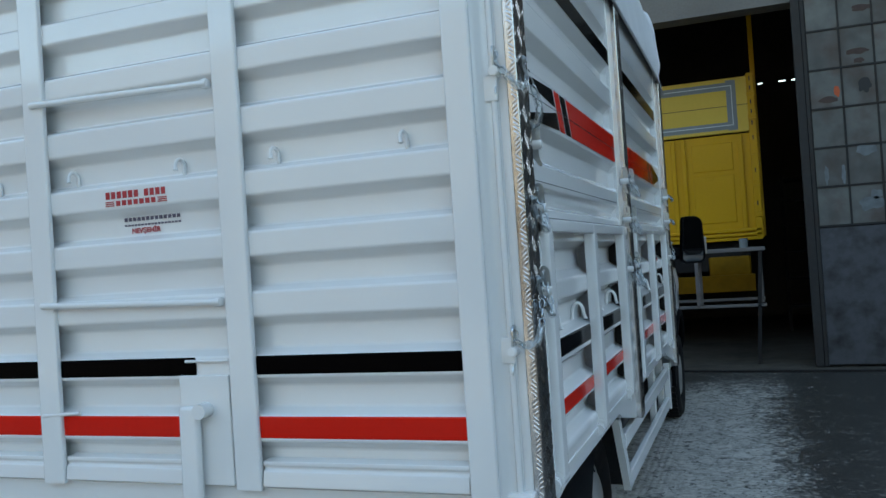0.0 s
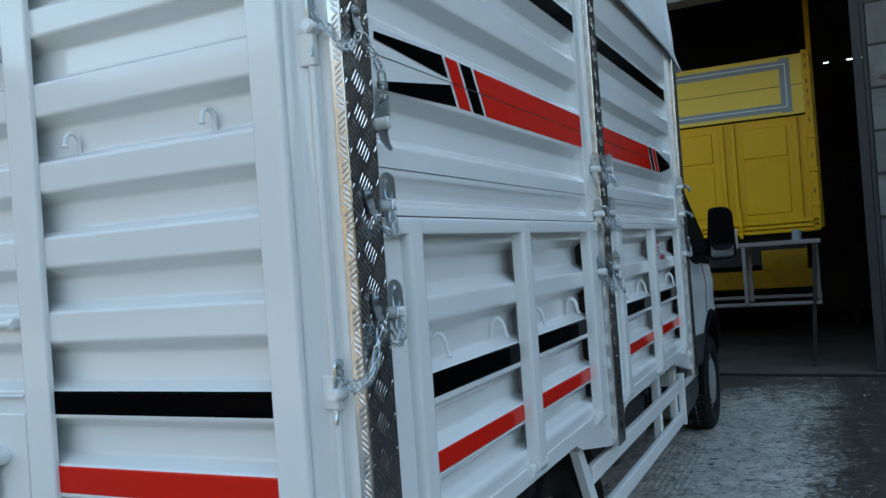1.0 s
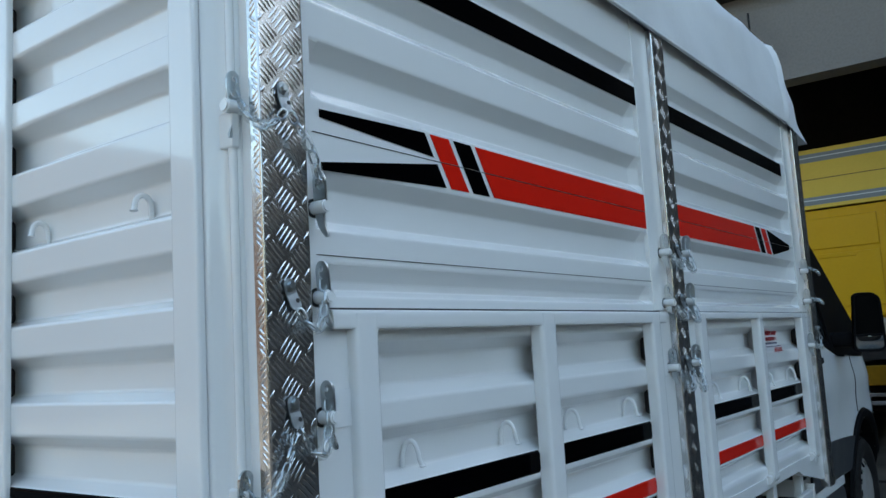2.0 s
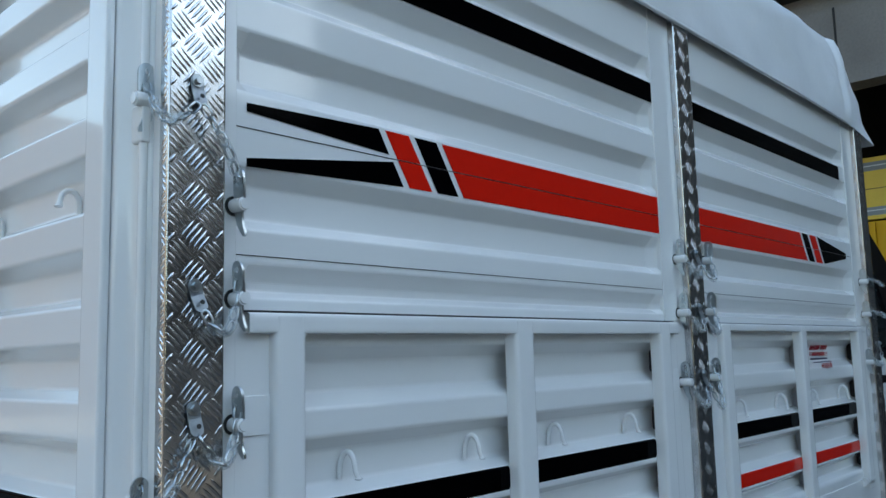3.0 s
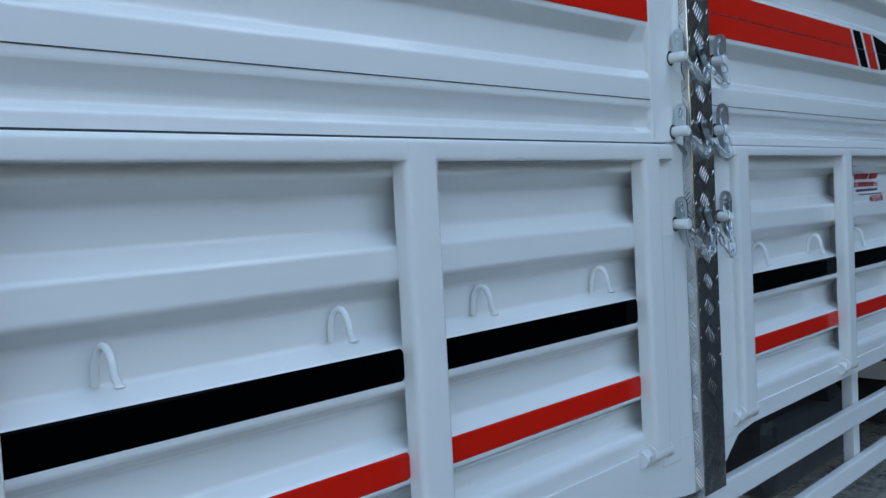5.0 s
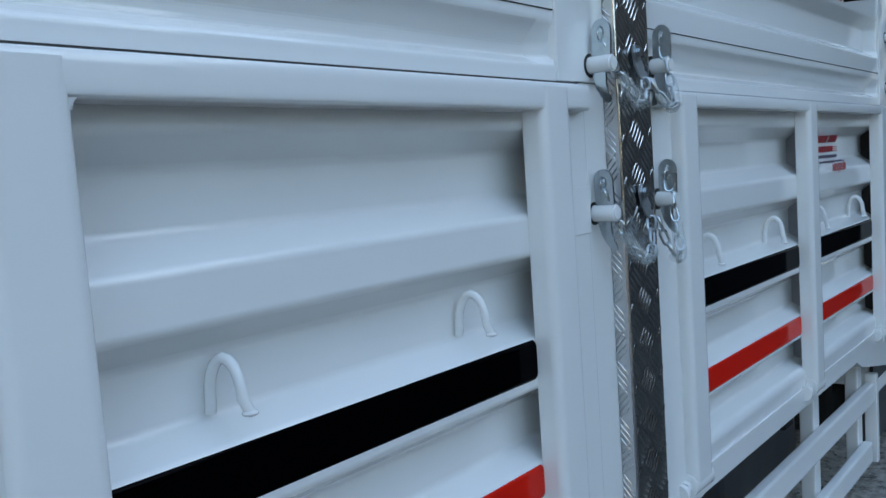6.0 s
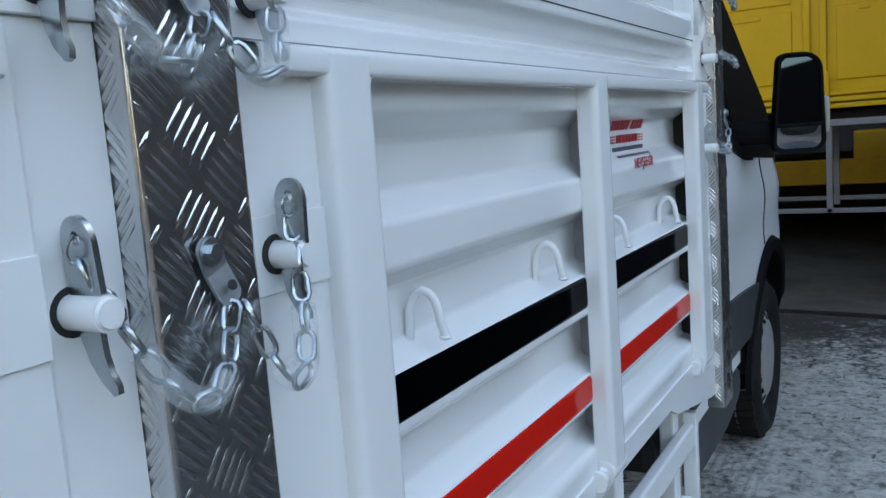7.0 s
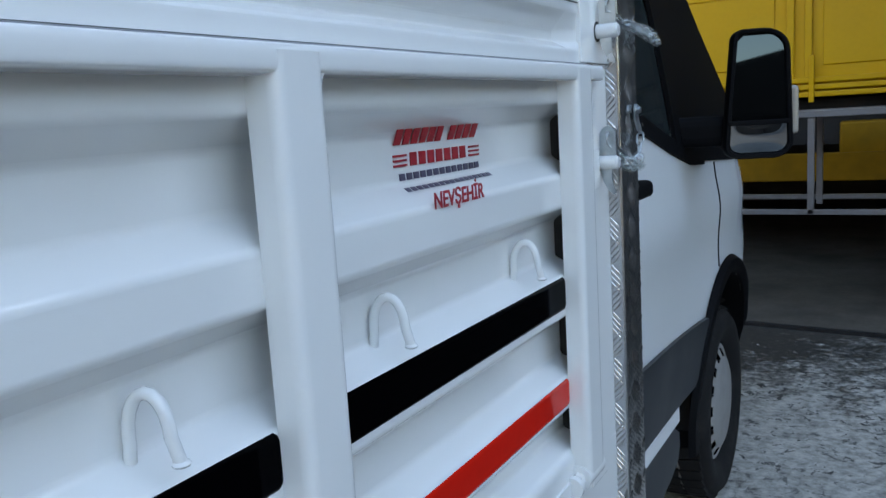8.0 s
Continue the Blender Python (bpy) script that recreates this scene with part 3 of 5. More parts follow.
for s in (0, 1):
    y0, y1 = UP[s]
    bm = bmesh.new()
    st = [(y0, 0.0), (y0 + 0.03, 1.0), (y1 - 0.095, 1.0), (y1 - 0.03, 0.0), (y1, 0.0)]
    grid = [[bm.verts.new((-(0.025 + (d - 0.025) * k), y, z)) for d, z in UP_PROFILE] for y, k in st]
    for a, c in zip(grid, grid[1:]):
        for i in range(len(UP_PROFILE) - 1):
            bm.faces.new((a[i], a[i + 1], c[i + 1], c[i]))
    bmesh.ops.recalc_face_normals(bm, faces=bm.faces)
    if sum(f.normal.x * f.calc_area() for f in bm.faces) < 0:
        bmesh.ops.reverse_faces(bm, faces=bm.faces)
    bmesh.ops.solidify(bm, geom=bm.faces[:], thickness=0.003)
    panel = part("upper_panel", bm, WHITE, truck, "white pressed steel upper side panel", smooth=11)
    upper.append(panel)
    for z in (1.655, 1.8905):
        part("seam", boxed(-0.0262, -0.0238, y0, y1 - 0.03, z - 0.0008, z + 0.0008), CAVITY, panel)
    part("seam", boxed(-0.05, -0.0235, y0, y1, 1.5543, (1.5565, 1.5550)[s]), (CAVITY, INNER)[s], panel)


def flat_stripe(parent, pts, mat, label="", x=-0.0232):
    return part("stripe", polygon(pts, lambda a, b, d: (x - d, a, b), 0.0012), mat, parent, label)


# the swept red and black decoration
T, M_, B_ = 1.950, 1.8905, 1.833
SL = 0.072    # how far the slanted cuts lean over the stripe's height
def slanted(a, c, lo, hi):
    f = lambda z: SL * (T - z) / (T - B_)
    return [(a + f(lo), lo), (c + f(lo), lo), (c + f(hi), hi), (a + f(hi), hi)]


p0 = upper[0]
flat_stripe(p0, [(0.232, 1.922), (0.232, 1.938), (0.562, T), (0.562 + SL * 0.42, 1.8985)], BLACK, "black painted wedge")
flat_stripe(p0, [(0.232, 1.818), (0.232, 1.834), (0.562 + SL * 0.58, 1.884), (0.562 + SL, B_)], BLACK, "black painted wedge")
for lo, hi in ((B_, M_ - 0.0015), (M_ + 0.0015, T)):
    flat_stripe(p0, slanted(0.582, 0.653, lo, hi), RED, "red painted block")
    flat_stripe(p0, slanted(0.672, 0.742, lo, hi), BLACK, "black painted block")
    flat_stripe(p0, slanted(0.762, 1.768, lo, hi)[:1] + [(1.80, lo), (1.80, hi)] + slanted(0.762, 1.768, lo, hi)[3:], RED, "long red painted stripe")
    flat_stripe(upper[1], [(2.034, lo)] + slanted(2.034, 3.025, lo, hi)[1:3] + [(2.034, hi)], RED, "long red painted stripe")
    flat_stripe(upper[1], slanted(3.050, 3.115, lo, hi), BLACK, "black painted block")
    flat_stripe(upper[1], slanted(3.140, 3.215, lo, hi), RED, "red painted block")
p1 = upper[1]
flat_stripe(p1, slanted(3.240, 3.30, M_ + 0.0015, T)[:1] + [(3.62, M_ + 0.0015), (3.62, 1.902)] + slanted(3.240, 3.30, M_ + 0.0015, T)[3:], BLACK, "black painted tip")
flat_stripe(p1, slanted(3.240, 3.30, B_, M_ - 0.0015)[:1] + [(3.62, 1.876), (3.62, M_ - 0.0015)] + slanted(3.240, 3.30, B_, M_ - 0.0015)[3:], BLACK, "black painted tip")
for s, (a, c) in enumerate(((0.21, 1.80), (2.034, 3.62))):
    flat_stripe(upper[s], [(a, 2.262), (c, 2.262), (c, 2.328), (a, 2.328)], BLACK, "long black painted stripe")

# white frame uprights beside the posts
for name, b in (("frame_strip", (-0.05, -0.020, 0.174, 0.208, 0.72, 2.60)), ("frame_strip", (-0.057, -0.0275, 0.064, 0.09, 0.66, 2.60)),
                ("frame_strip", (-0.05, -0.021, 1.775, 1.911, 1.557, 2.58)), ("frame_strip", (-0.05, -0.026, 1.842, 1.911, 0.70, 1.557)),
                ("frame_strip", (-0.05, -0.027, 2.0225, 2.032, 0.72, 2.58)),
                ("frame_strip", (-0.05, -0.021, 3.70, 3.841, 1.557, 2.58)), ("frame_strip", (-0.05, -0.026, 3.772, 3.841, 0.70, 1.557))):
    part(name, boxed(*b, 0.0012, 1), WHITE, truck)


def tread(width, z0, z1, put, parent, bold=1.0):
    """Five-bar tread lugs over a strip of plate, as one relief."""
    p, verts, faces = 0.066, [], []
    spots = []
    for r in range(int((z1 - z0) / p) + 1):
        for c in range(int(width / p) + 2):
            spots += [(c * p - 0.012, z0 + r * p, 52), ((c + 0.5) * p - 0.012, z0 + (r + 0.5) * p, -44)]
    if width < 0.055:        # a narrow return shows one row of lugs, five one way and five the other
        spots = [(width / 2, z0 + 0.03 + 0.0115 * n, 46 if (n // 4) % 2 else -46) for n in range(int((z1 - z0 - 0.06) / 0.0115))]
    for u, v, turn in spots:
        ang = radians(turn)
        du, dv = math.cos(ang), math.sin(ang)
        for k in ((2,) if width < 0.055 else range(5)):
            off = (k - 2) * 0.0096
            cu, cv = u - dv * off, v + du * off
            L, w, h = (0.0205 if k in (0, 4) else 0.0235), 0.0025 * bold, 0.0016 * bold
            if not (0.002 < cu < width - 0.002) or not (z0 + 0.02 < cv < z1 - 0.02):
                continue
            a_lo, a_hi = -L, L
            for edge in (0.0025, width - 0.0025):   # lugs are cut off at the sheared edge
                t = (edge - cu) / du
                if edge < cu:
                    a_lo = max(a_lo, t)
                else:
                    a_hi = min(a_hi, t)
            if a_hi - a_lo < 0.006:
                continue
            m0, m1 = a_lo + (a_hi - a_lo) * 0.25, a_lo + (a_hi - a_lo) * 0.75
            i = len(verts)
            for a, b_, d in ((a_lo, 0, 0), (m0, -w, 0), (m1, -w, 0), (a_hi, 0, 0), (m1, w, 0), (m0, w, 0), (m0 - 0.001, 0, h), (m1 + 0.001, 0, h)):
                verts.append(put(cu + a * du - b_ * dv, cv + a * dv + b_ * du, d))
            faces += [(i, i + 1, i + 6), (i + 1, i + 2, i + 7, i + 6), (i + 2, i + 3, i + 7), (i + 3, i + 4, i + 7), (i + 4, i + 5, i + 6, i + 7), (i + 5, i, i + 6)]
    me = bpy.data.meshes.new("tread_relief")
    me.from_pydata(verts, [], faces)
    me.materials.append(CHECKER)
    me.polygons.foreach_set("use_smooth", [True] * len(me.polygons))
    ob = new("tread_relief", me)
    ob.parent = parent
    return tagged(ob, "raised five-bar tread lugs", kind="stuff")


def angle_post(x_face, ya, yb, depth, z0, z1, label):
    """A folded aluminium tread-plate post: broad face to the side, narrow return to the rear, return to the front."""
    bm = bmesh.new()
    pr = rounded([(x_face - depth, ya), (x_face, ya), (x_face, yb), (x_face - depth, yb)], 0.003)
    inner = rounded([(x_face - depth, ya + 0.003), (x_face - 0.003, ya + 0.003), (x_face - 0.003, yb - 0.003), (x_face - depth, yb - 0.003)], 0.002)
    lo, hi = [[bm.verts.new((x, y, z)) for x, y in pr] for z in (z0, z1)]
    li, hi_ = [[bm.verts.new((x, y, z)) for x, y in inner] for z in (z0, z1)]
    n = len(pr)
    for i in range(n - 1):
        bm.faces.new((lo[i], lo[i + 1], hi[i + 1], hi[i]))
        bm.faces.new((li[i], li[i + 1], hi_[i + 1], hi_[i]))
        bm.faces.new((lo[i], lo[i + 1], li[i + 1], li[i]))
        bm.faces.new((hi[i], hi[i + 1], hi_[i + 1], hi_[i]))
    post = part("corner_post", bm, CHECKER, truck, label, smooth=40)
    tread(yb - ya, z0, z1, lambda u, v, d: (x_face + d, ya + u, v), post, 1.15)
    tread(depth - 0.004, z0, z1, lambda u, v, d: (x_face - depth + 0.004 + u, ya - d, v), post, 1.2)
    return post


angle_post(0.000, 0.062, 0.173, 0.026, 0.62, 2.59, "aluminium tread-plate corner post")
angle_post(0.000, 1.912, 2.022, 0.048, 0.685, 2.568, "aluminium tread-plate middle post")
angle_post(0.000, 3.842, 3.952, 0.048, 0.650, 2.568, "aluminium tread-plate front post")

# rear gate
gate = part("rear_gate", sheet(REAR_PROFILE, [(-W + 0.15, 1), (-0.15, 1)], rear_put), WHITE, truck, "white ribbed steel rear gate, closed", smooth=40)
RC = [(-0.185, -0.112), (-0.864, -0.783), (-1.548, -1.468), (-2.19, -2.115)]
for a, c in RC:
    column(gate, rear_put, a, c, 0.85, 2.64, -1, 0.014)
for sgn, x0 in ((1, 0.0), (-1, -W)):
    edge = rounded([(-0.150, 0.0145), (-0.111, 0.0145), (-0.090, 0.046), (-0.062, 0.056), (-0.062, 0.090)], 0.008, 4) + [(-0.150, 0.090)]
    bm = polygon(edge, lambda a, b, d: (x0 + sgn * a, b, 0.80 + d), 1.84)
    part("end_plate", bm, WHITE, gate, smooth=40)
part("edge_rod", rod((-0.0715, 0.050, 0.82), (-0.0715, 0.050, 2.62), 0.008), WHITE, gate, smooth=40)
for z in (1.893, 1.220):
    part("lock_plate", boxed(-0.112, -0.060, 0.040, 0.058, z - 0.034, z + 0.034, 0.004), WHITE, gate)
for a, c in ((-0.783, -0.185), (-1.468, -1.035), (-2.115, -1.548)):
    inner = a == -1.468
    stripe_rib(gate, rear_put, a, -0.98 if inner else c, 1.174, 1.226, 0.014, BLACK, "black painted stripe")
    stripe_rib(gate, rear_put, a, c, 0.995, 1.056, 0.014, RED, "red painted stripe")
for x in (-0.312, -0.694, -1.006, -1.392, -1.703, -2.02):
    hook(gate, rear_put, x, 1.768, 0.032, -0.006, 0.042, 0.010)
gate.location, gate.scale = (0.012, 0, 0.052), (0.993, 1, 0.96)
# rods, latch plate and lever of the middle door
for z0, z1 in ((2.028, 2.011), (1.401, 1.386)):
    part("door_rod", rod((-1.51, -0.004, z0), (-0.875, -0.004, z1), 0.010), WHITE, gate, smooth=40)
    part("rod_eye", boxed(-0.895, -0.872, -0.010, 0.014, z1 - 0.014, z1 + 0.014, 0.006), WHITE, gate)
part("latch_plate", boxed(-1.035, -0.87, 0.004, 0.034, 0.86, 1.176, 0.003), WHITE, gate)
part("door_rod", rod((-1.01, 0.006, 1.217), (-0.87, 0.006, 1.217), 0.0042), WHITE, gate, smooth=40)
part("door_rod", rod((-1.535, 0.002, 1.058), (-1.40, 0.008, 1.066), 0.006), WHITE, gate, smooth=40)
bm = bmesh.new()
box(bm, -1.026, -0.962, -0.030, -0.004, 0.60, 1.092, 0.011, 3)
for v in bm.verts:
    v.co.x += 0.05 * (v.co.z - 0.86) ** 2 + 0.02 * (v.co.z - 0.86)
part("door_lever", bm, WHITE, gate, "white painted vertical locking lever", smooth=50)
part("lever_boss", rod((-0.946, -0.036, 1.078), (-0.946, 0.01, 1.078), 0.022), WHITE, gate, smooth=40)
pr = rounded([(0.05, 0.934), (0.012, 0.930), (0.012, 0.919), (0.018, 0.915), (0.018, 0.908), (0.010, 0.903), (0.004, 0.862), (0.03, 0.85)], 0.002, 3)
for a, c in ((-0.783, -0.185), (-1.468, -1.035), (-2.115, -1.548)):
    part("bottom_roll", sheet(pr, [(a + 0.004, 1), (c - 0.004, 1)], rear_put), WHITE, gate, smooth=40)
part("tail_beam", boxed(-W + 0.02, -0.02, 0.03, 0.12, 0.70, 0.876, 0.008), WHITE, truck, "white painted tail beam")

# far side, front wall, floor and tarpaulin
part("far_side", boxed(-W, -W + 0.05, 0.05, 3.9, 0.75, 2.62, 0.01), WHITE, truck)
part("head_board", boxed(-W, -0.03, 3.89, 3.94, 0.75, 2.62, 0.01), WHITE, truck)
part("bed_floor", boxed(-W + 0.02, -0.09, 0.06, 3.86, 0.76, 0.84), DARKSTEEL, truck)
bm = bmesh.new()
half = [(0.007, 2.560), (0.007, 2.590), (0.004, 2.64), (-0.002, 2.75), (-0.020, 2.87), (-0.038, 2.965), (-0.055, 3.012), (-0.095, 3.040), (-0.20, 3.062), (-0.42, 3.085), (-0.75, 3.11), (-1.0, 3.12)]
half = [tuple(Vector(p).lerp(Vector(q), f / 4)) for p, q in zip(half, half[1:]) for f in range(4)] + [half[-1]]
cross = half + [(-W - x, z) for x, z in reversed(half)]
NX = len(cross) - 1
grid = []
along = [k / 100 * 0.90 for k in range(100)] + [0.90 + 0.10 * k / 60 for k in range(61)]
for u in along:
    row = []
    for x, z in cross:
        sgn = 1 if x > -W / 2 else -1
        low = max(0.0, (3.02 - z) / 0.46)                      # 0 at the shoulder, 1 at the hem
        y_end = 3.82 + 0.34 * min(low, 1.0)
        y = -0.02 + (y_end + 0.02) * u
        k = min(1.0, (z - 2.56) / 0.10)
        fall = max(0.0, (y - 3.755) / 0.30)                    # the loose front flap, past the last bow
        n1 = noise.noise((x * 2.2, y * 2.6, 1.0))
        fold = 0.010 * k * max(0.0, noise.noise((y * 3.1 + z * 4.0, z * 1.5 - y, 2.0))) + 0.05 * k * max(0.0, 0.22 - abs(noise.noise((y * 1.9 - z * 1.6, z * 1.2 + y * 0.5, 9.0))))
        pucker = (y - 3.46) * 0.72 - (z - 2.66) * 0.69         # a slanting pull near the last bow
        fold += 0.016 * k * math.exp(-(pucker / 0.016) ** 2) * math.exp(-(((y - 3.56) * 0.69 + (z - 2.77) * 0.72) / 0.10) ** 2)
        px = x + sgn * ((0.008 * k + 0.002) * noise.noise((z * 5, y * 4, 7)) - 0.008 * k * n1 + fold)
        px += sgn * k * (0.016 * math.exp(-((y - 3.755) / 0.020) ** 2) - 0.014 * math.exp(-((y - 3.70) / 0.030) ** 2) - 0.024 * fall + 0.005 * min(1.0, fall * 3) * noise.noise((y * 9 + z * 5, z * 3.0, 3.3)))
        pz = z + k * (0.008 * n1 + 0.005 * noise.noise((x * 7, y * 6, 4))) - 0.012 * k * abs(math.sin(y * math.pi / 0.95)) ** 0.5 - 0.03 * fall * low
        row.append(bm.verts.new((px, y, pz)))
    grid.append(row)
for a, c in zip(grid, grid[1:]):
    for i in range(NX):
        bm.faces.new((a[i], a[i + 1], c[i + 1], c[i]))
bm.faces.new(grid[-1])
bm.faces.new(list(reversed(grid[0])))
tarp = part("tarpaulin", bm, TARP, truck, "white tarpaulin stretched over the roof bows", smooth=60)
part("tarp_hem", tube(bmesh.new(), [(0.007, 0.0, 2.568), (0.008, 1.0, 2.570), (0.008, 2.0, 2.568), (0.007, 3.0, 2.572), (0.006, 3.72, 2.566)], 0.007, 8), TARP, tarp, smooth=50)

# lettering on the gate and on the front drop side: plain bars for the maker's mark, one readable word
def bars(parent, put_bar, lines):
    for h, a, c, height, n, mat in lines:
        step = (c - a) / n
        for k in range(n):
            put_bar(parent, a + step * k + step * 0.10, a + step * (k + 1) - step * 0.20, h, height, mat)


def bar_side(parent, a, c, h, height, mat):
    bm = bmesh.new()
    v = []
    for y, z in ((a, h), (c, h), (c, h + height), (a, h + height)):
        v.append(bm.verts.new((-depth_at(DROP_PROFILE, z) + 0.0022, y, z)))
    w = [bm.verts.new(p.co - Vector((0.0015, 0, 0))) for p in v]
    bm.faces.new(v)
    bm.faces.new(list(reversed(w)))
    for i in range(4):
        bm.faces.new((v[i], w[i], w[(i + 1) % 4], v[(i + 1) % 4]))
    part("lettering", bm, mat, parent)


def bar_rear(parent, a, c, h, height, mat):
    d = min(depth_at(REAR_PROFILE, h), depth_at(REAR_PROFILE, h + height))
    part("lettering", boxed(a, c, d - 0.002, d - 0.0008, h, h + height), mat, parent)


L0 = 3.174
bars(dropsides[1], bar_side, [(1.4485, L0, L0 + 0.122, 0.019, 6, LETTER), (1.4485, L0 + 0.136, L0 + 0.222, 0.019, 4, LETTER), (1.4215, L0 + 0.037, L0 + 0.193, 0.0165, 7, LETTER),
                              (1.4045, L0 + 0.010, L0 + 0.230, 0.0085, 13, LETTER_DARK), (1.3915, L0 + 0.006, L0 + 0.244, 0.0045, 17, LETTER_DARK)])
for k in range(3):
    bar_side(dropsides[1], L0, L0 + 0.031, 1.422 + 0.006 * k, 0.0026, LETTER)
    bar_side(dropsides[1], L0 + 0.199, L0 + 0.231, 1.422 + 0.006 * k, 0.0026, LETTER)
bars(gate, bar_rear, [(1.712, -1.263, -1.140, 0.021, 6, LETTER), (1.712, -1.124, -1.045, 0.021, 4, LETTER), (1.690, -1.226, -1.080, 0.0155, 7, LETTER),
                      (1.643, -1.234, -1.030, 0.011, 13, LETTER_DARK), (1.628, -1.234, -1.030, 0.0055, 17, LETTER_DARK)])
for k in range(3):
    bar_rear(gate, -1.263, -1.231, 1.690 + 0.006 * k, 0.003, LETTER)
    bar_rear(gate, -1.076, -1.044, 1.690 + 0.006 * k, 0.003, LETTER)


def word(text, size, mat, parent, m):
    cu = bpy.data.curves.new("lettering", "FONT")
    cu.body, cu.size, cu.extrude, cu.align_x, cu.offset = text, size, 0.0004, "LEFT", 0.0005
    tmp = new("lettering_tmp", cu)
    me = bpy.data.meshes.new_from_object(tmp.evaluated_get(bpy.context.evaluated_depsgraph_get()))
    bpy.data.objects.remove(tmp)
    me.materials.clear()
    me.materials.append(mat)
    ob = new("lettering", me)
    ob.parent = parent
    ob.matrix_local = m
    return ob


word("NEVŞEHİR", 0.0285, LETTER, dropsides[1], Matrix.Translation((-0.0335, L0 + 0.018, 1.3690)) @ pose(0, 0, 0, 90, 0, 90))
word("NEVŞEHİR", 0.0215, LETTER, gate, Matrix.Translation((-1.207, 0.0520, 1.606)) @ pose(0, 0, 0, 90, 0, 0))


# ---- locks: painted pin, galvanised wedge and chain ----
def link_points(L=0.030, w=0.017):
    r = w / 2 - 0.002
    s = L / 2 - 0.002 - r
    pts = [(r * math.cos(q), s + r * math.sin(q), 0) for q in (math.pi * k / 4 for k in range(5))]
    pts += [(r * math.cos(q), -s + r * math.sin(q), 0) for q in (math.pi + math.pi * k / 4 for k in range(5))]
    return pts


link_mesh_data = link_mesh("chain_link_tmp", tube(bmesh.new(), link_points(), 0.0023, 6, closed=True), ZINC, 60)
LINK = link_mesh_data.data
bpy.data.objects.remove(link_mesh_data)
LINK.name = "chain_link"


def chain(parent, a, c, sag, out=Vector((0.012, 0, 0)), bunch=0.0):
    """Links along a hanging line from a to c."""
    a, c = Vector(a), Vector(c)
    n = 60
    line = [a.lerp(c, k / n) + Vector((0, 0, -sag * 4 * (k / n) * (1 - k / n))) + out * math.sin(math.pi * k / n)
            + Vector((bunch * math.sin(k * 0.9), bunch * math.cos(k * 1.3), 0)) for k in range(n + 1)]
    lengths = np.cumsum([0] + [(q - p).length for p, q in zip(line, line[1:])])
    count = max(2, int(lengths[-1] / 0.0245))
    base = new("chain")
    base.empty_display_size = 0.02
    base.parent = parent
    tagged(base, "galvanised safety chain")
    core = line[len(line) // 5: -len(line) // 5: 3]
    part("clear_sleeve", tube(bmesh.new(), core, 0.0105, 10, caps=False), SLEEVE, base, "clear plastic sleeve on the chain", smooth=60)
    for k in range(count):
        s = (k + 0.5) / count * lengths[-1]
        i = min(len(line) - 2, int(np.searchsorted(lengths, s)) - 1)
        p, t = line[i], (line[i + 1] - line[i]).normalized()
        rot = t.to_track_quat("Y", "Z").to_matrix().to_4x4() @ Matrix.Rotation(radians(90 * (k % 2) + random.uniform(-25, 25)), 4, "Y")
        ob = new("chain_link", LINK)
        ob.parent = base
        ob.matrix_local = Matrix.Translation(p) @ rot
    return base


def wedge_mesh():
    """A flat wedge with a hole at the top, a ring through it and a curved tail, standing in x = 0, hanging along z."""
    bm = bmesh.new()
    out = [(0.0205 * math.cos(q), 0.047 + 0.0205 * math.sin(q)) for q in (math.pi * k / 12 for k in range(13))]
    out += [(-0.0205, 0.0), (-0.018, -0.022), (-0.011, -0.042), (0.0, -0.057), (0.013, -0.067), (0.019, -0.065), (0.0195, -0.059), (0.014, -0.050), (0.010, -0.036), (0.010, -0.018), (0.0205, -0.004)]
    hole = [(0.0058 * math.cos(q), 0.051 + 0.0058 * math.sin(q)) for q in (2 * math.pi * k / 12 for k in range(12))]
    edges = []
    for loop in (out, hole):
        v = [bm.verts.new((-0.0024, y, z)) for y, z in loop]
        edges += [bm.edges.new((v[i], v[(i + 1) % len(v)])) for i in range(len(v))]
    faces = [f for f in bmesh.ops.triangle_fill(bm, use_beauty=True, edges=edges)["geom"] if isinstance(f, bmesh.types.BMFace)]
    grown = bmesh.ops.extrude_face_region(bm, geom=faces)["geom"]
    bmesh.ops.translate(bm, vec=(0.0048, 0, 0), verts=[g for g in grown if isinstance(g, bmesh.types.BMVert)])
    bmesh.ops.scale(bm, vec=(1, 0.76, 0.92), verts=bm.verts)
    tube(bm, [(0.0105 * math.cos(q), 0.001 * math.sin(2 * q), 0.039 + 0.0105 * math.sin(q)) for q in (2 * math.pi * k / 16 for k in range(16))], 0.0015, 6, closed=True)
    return bm


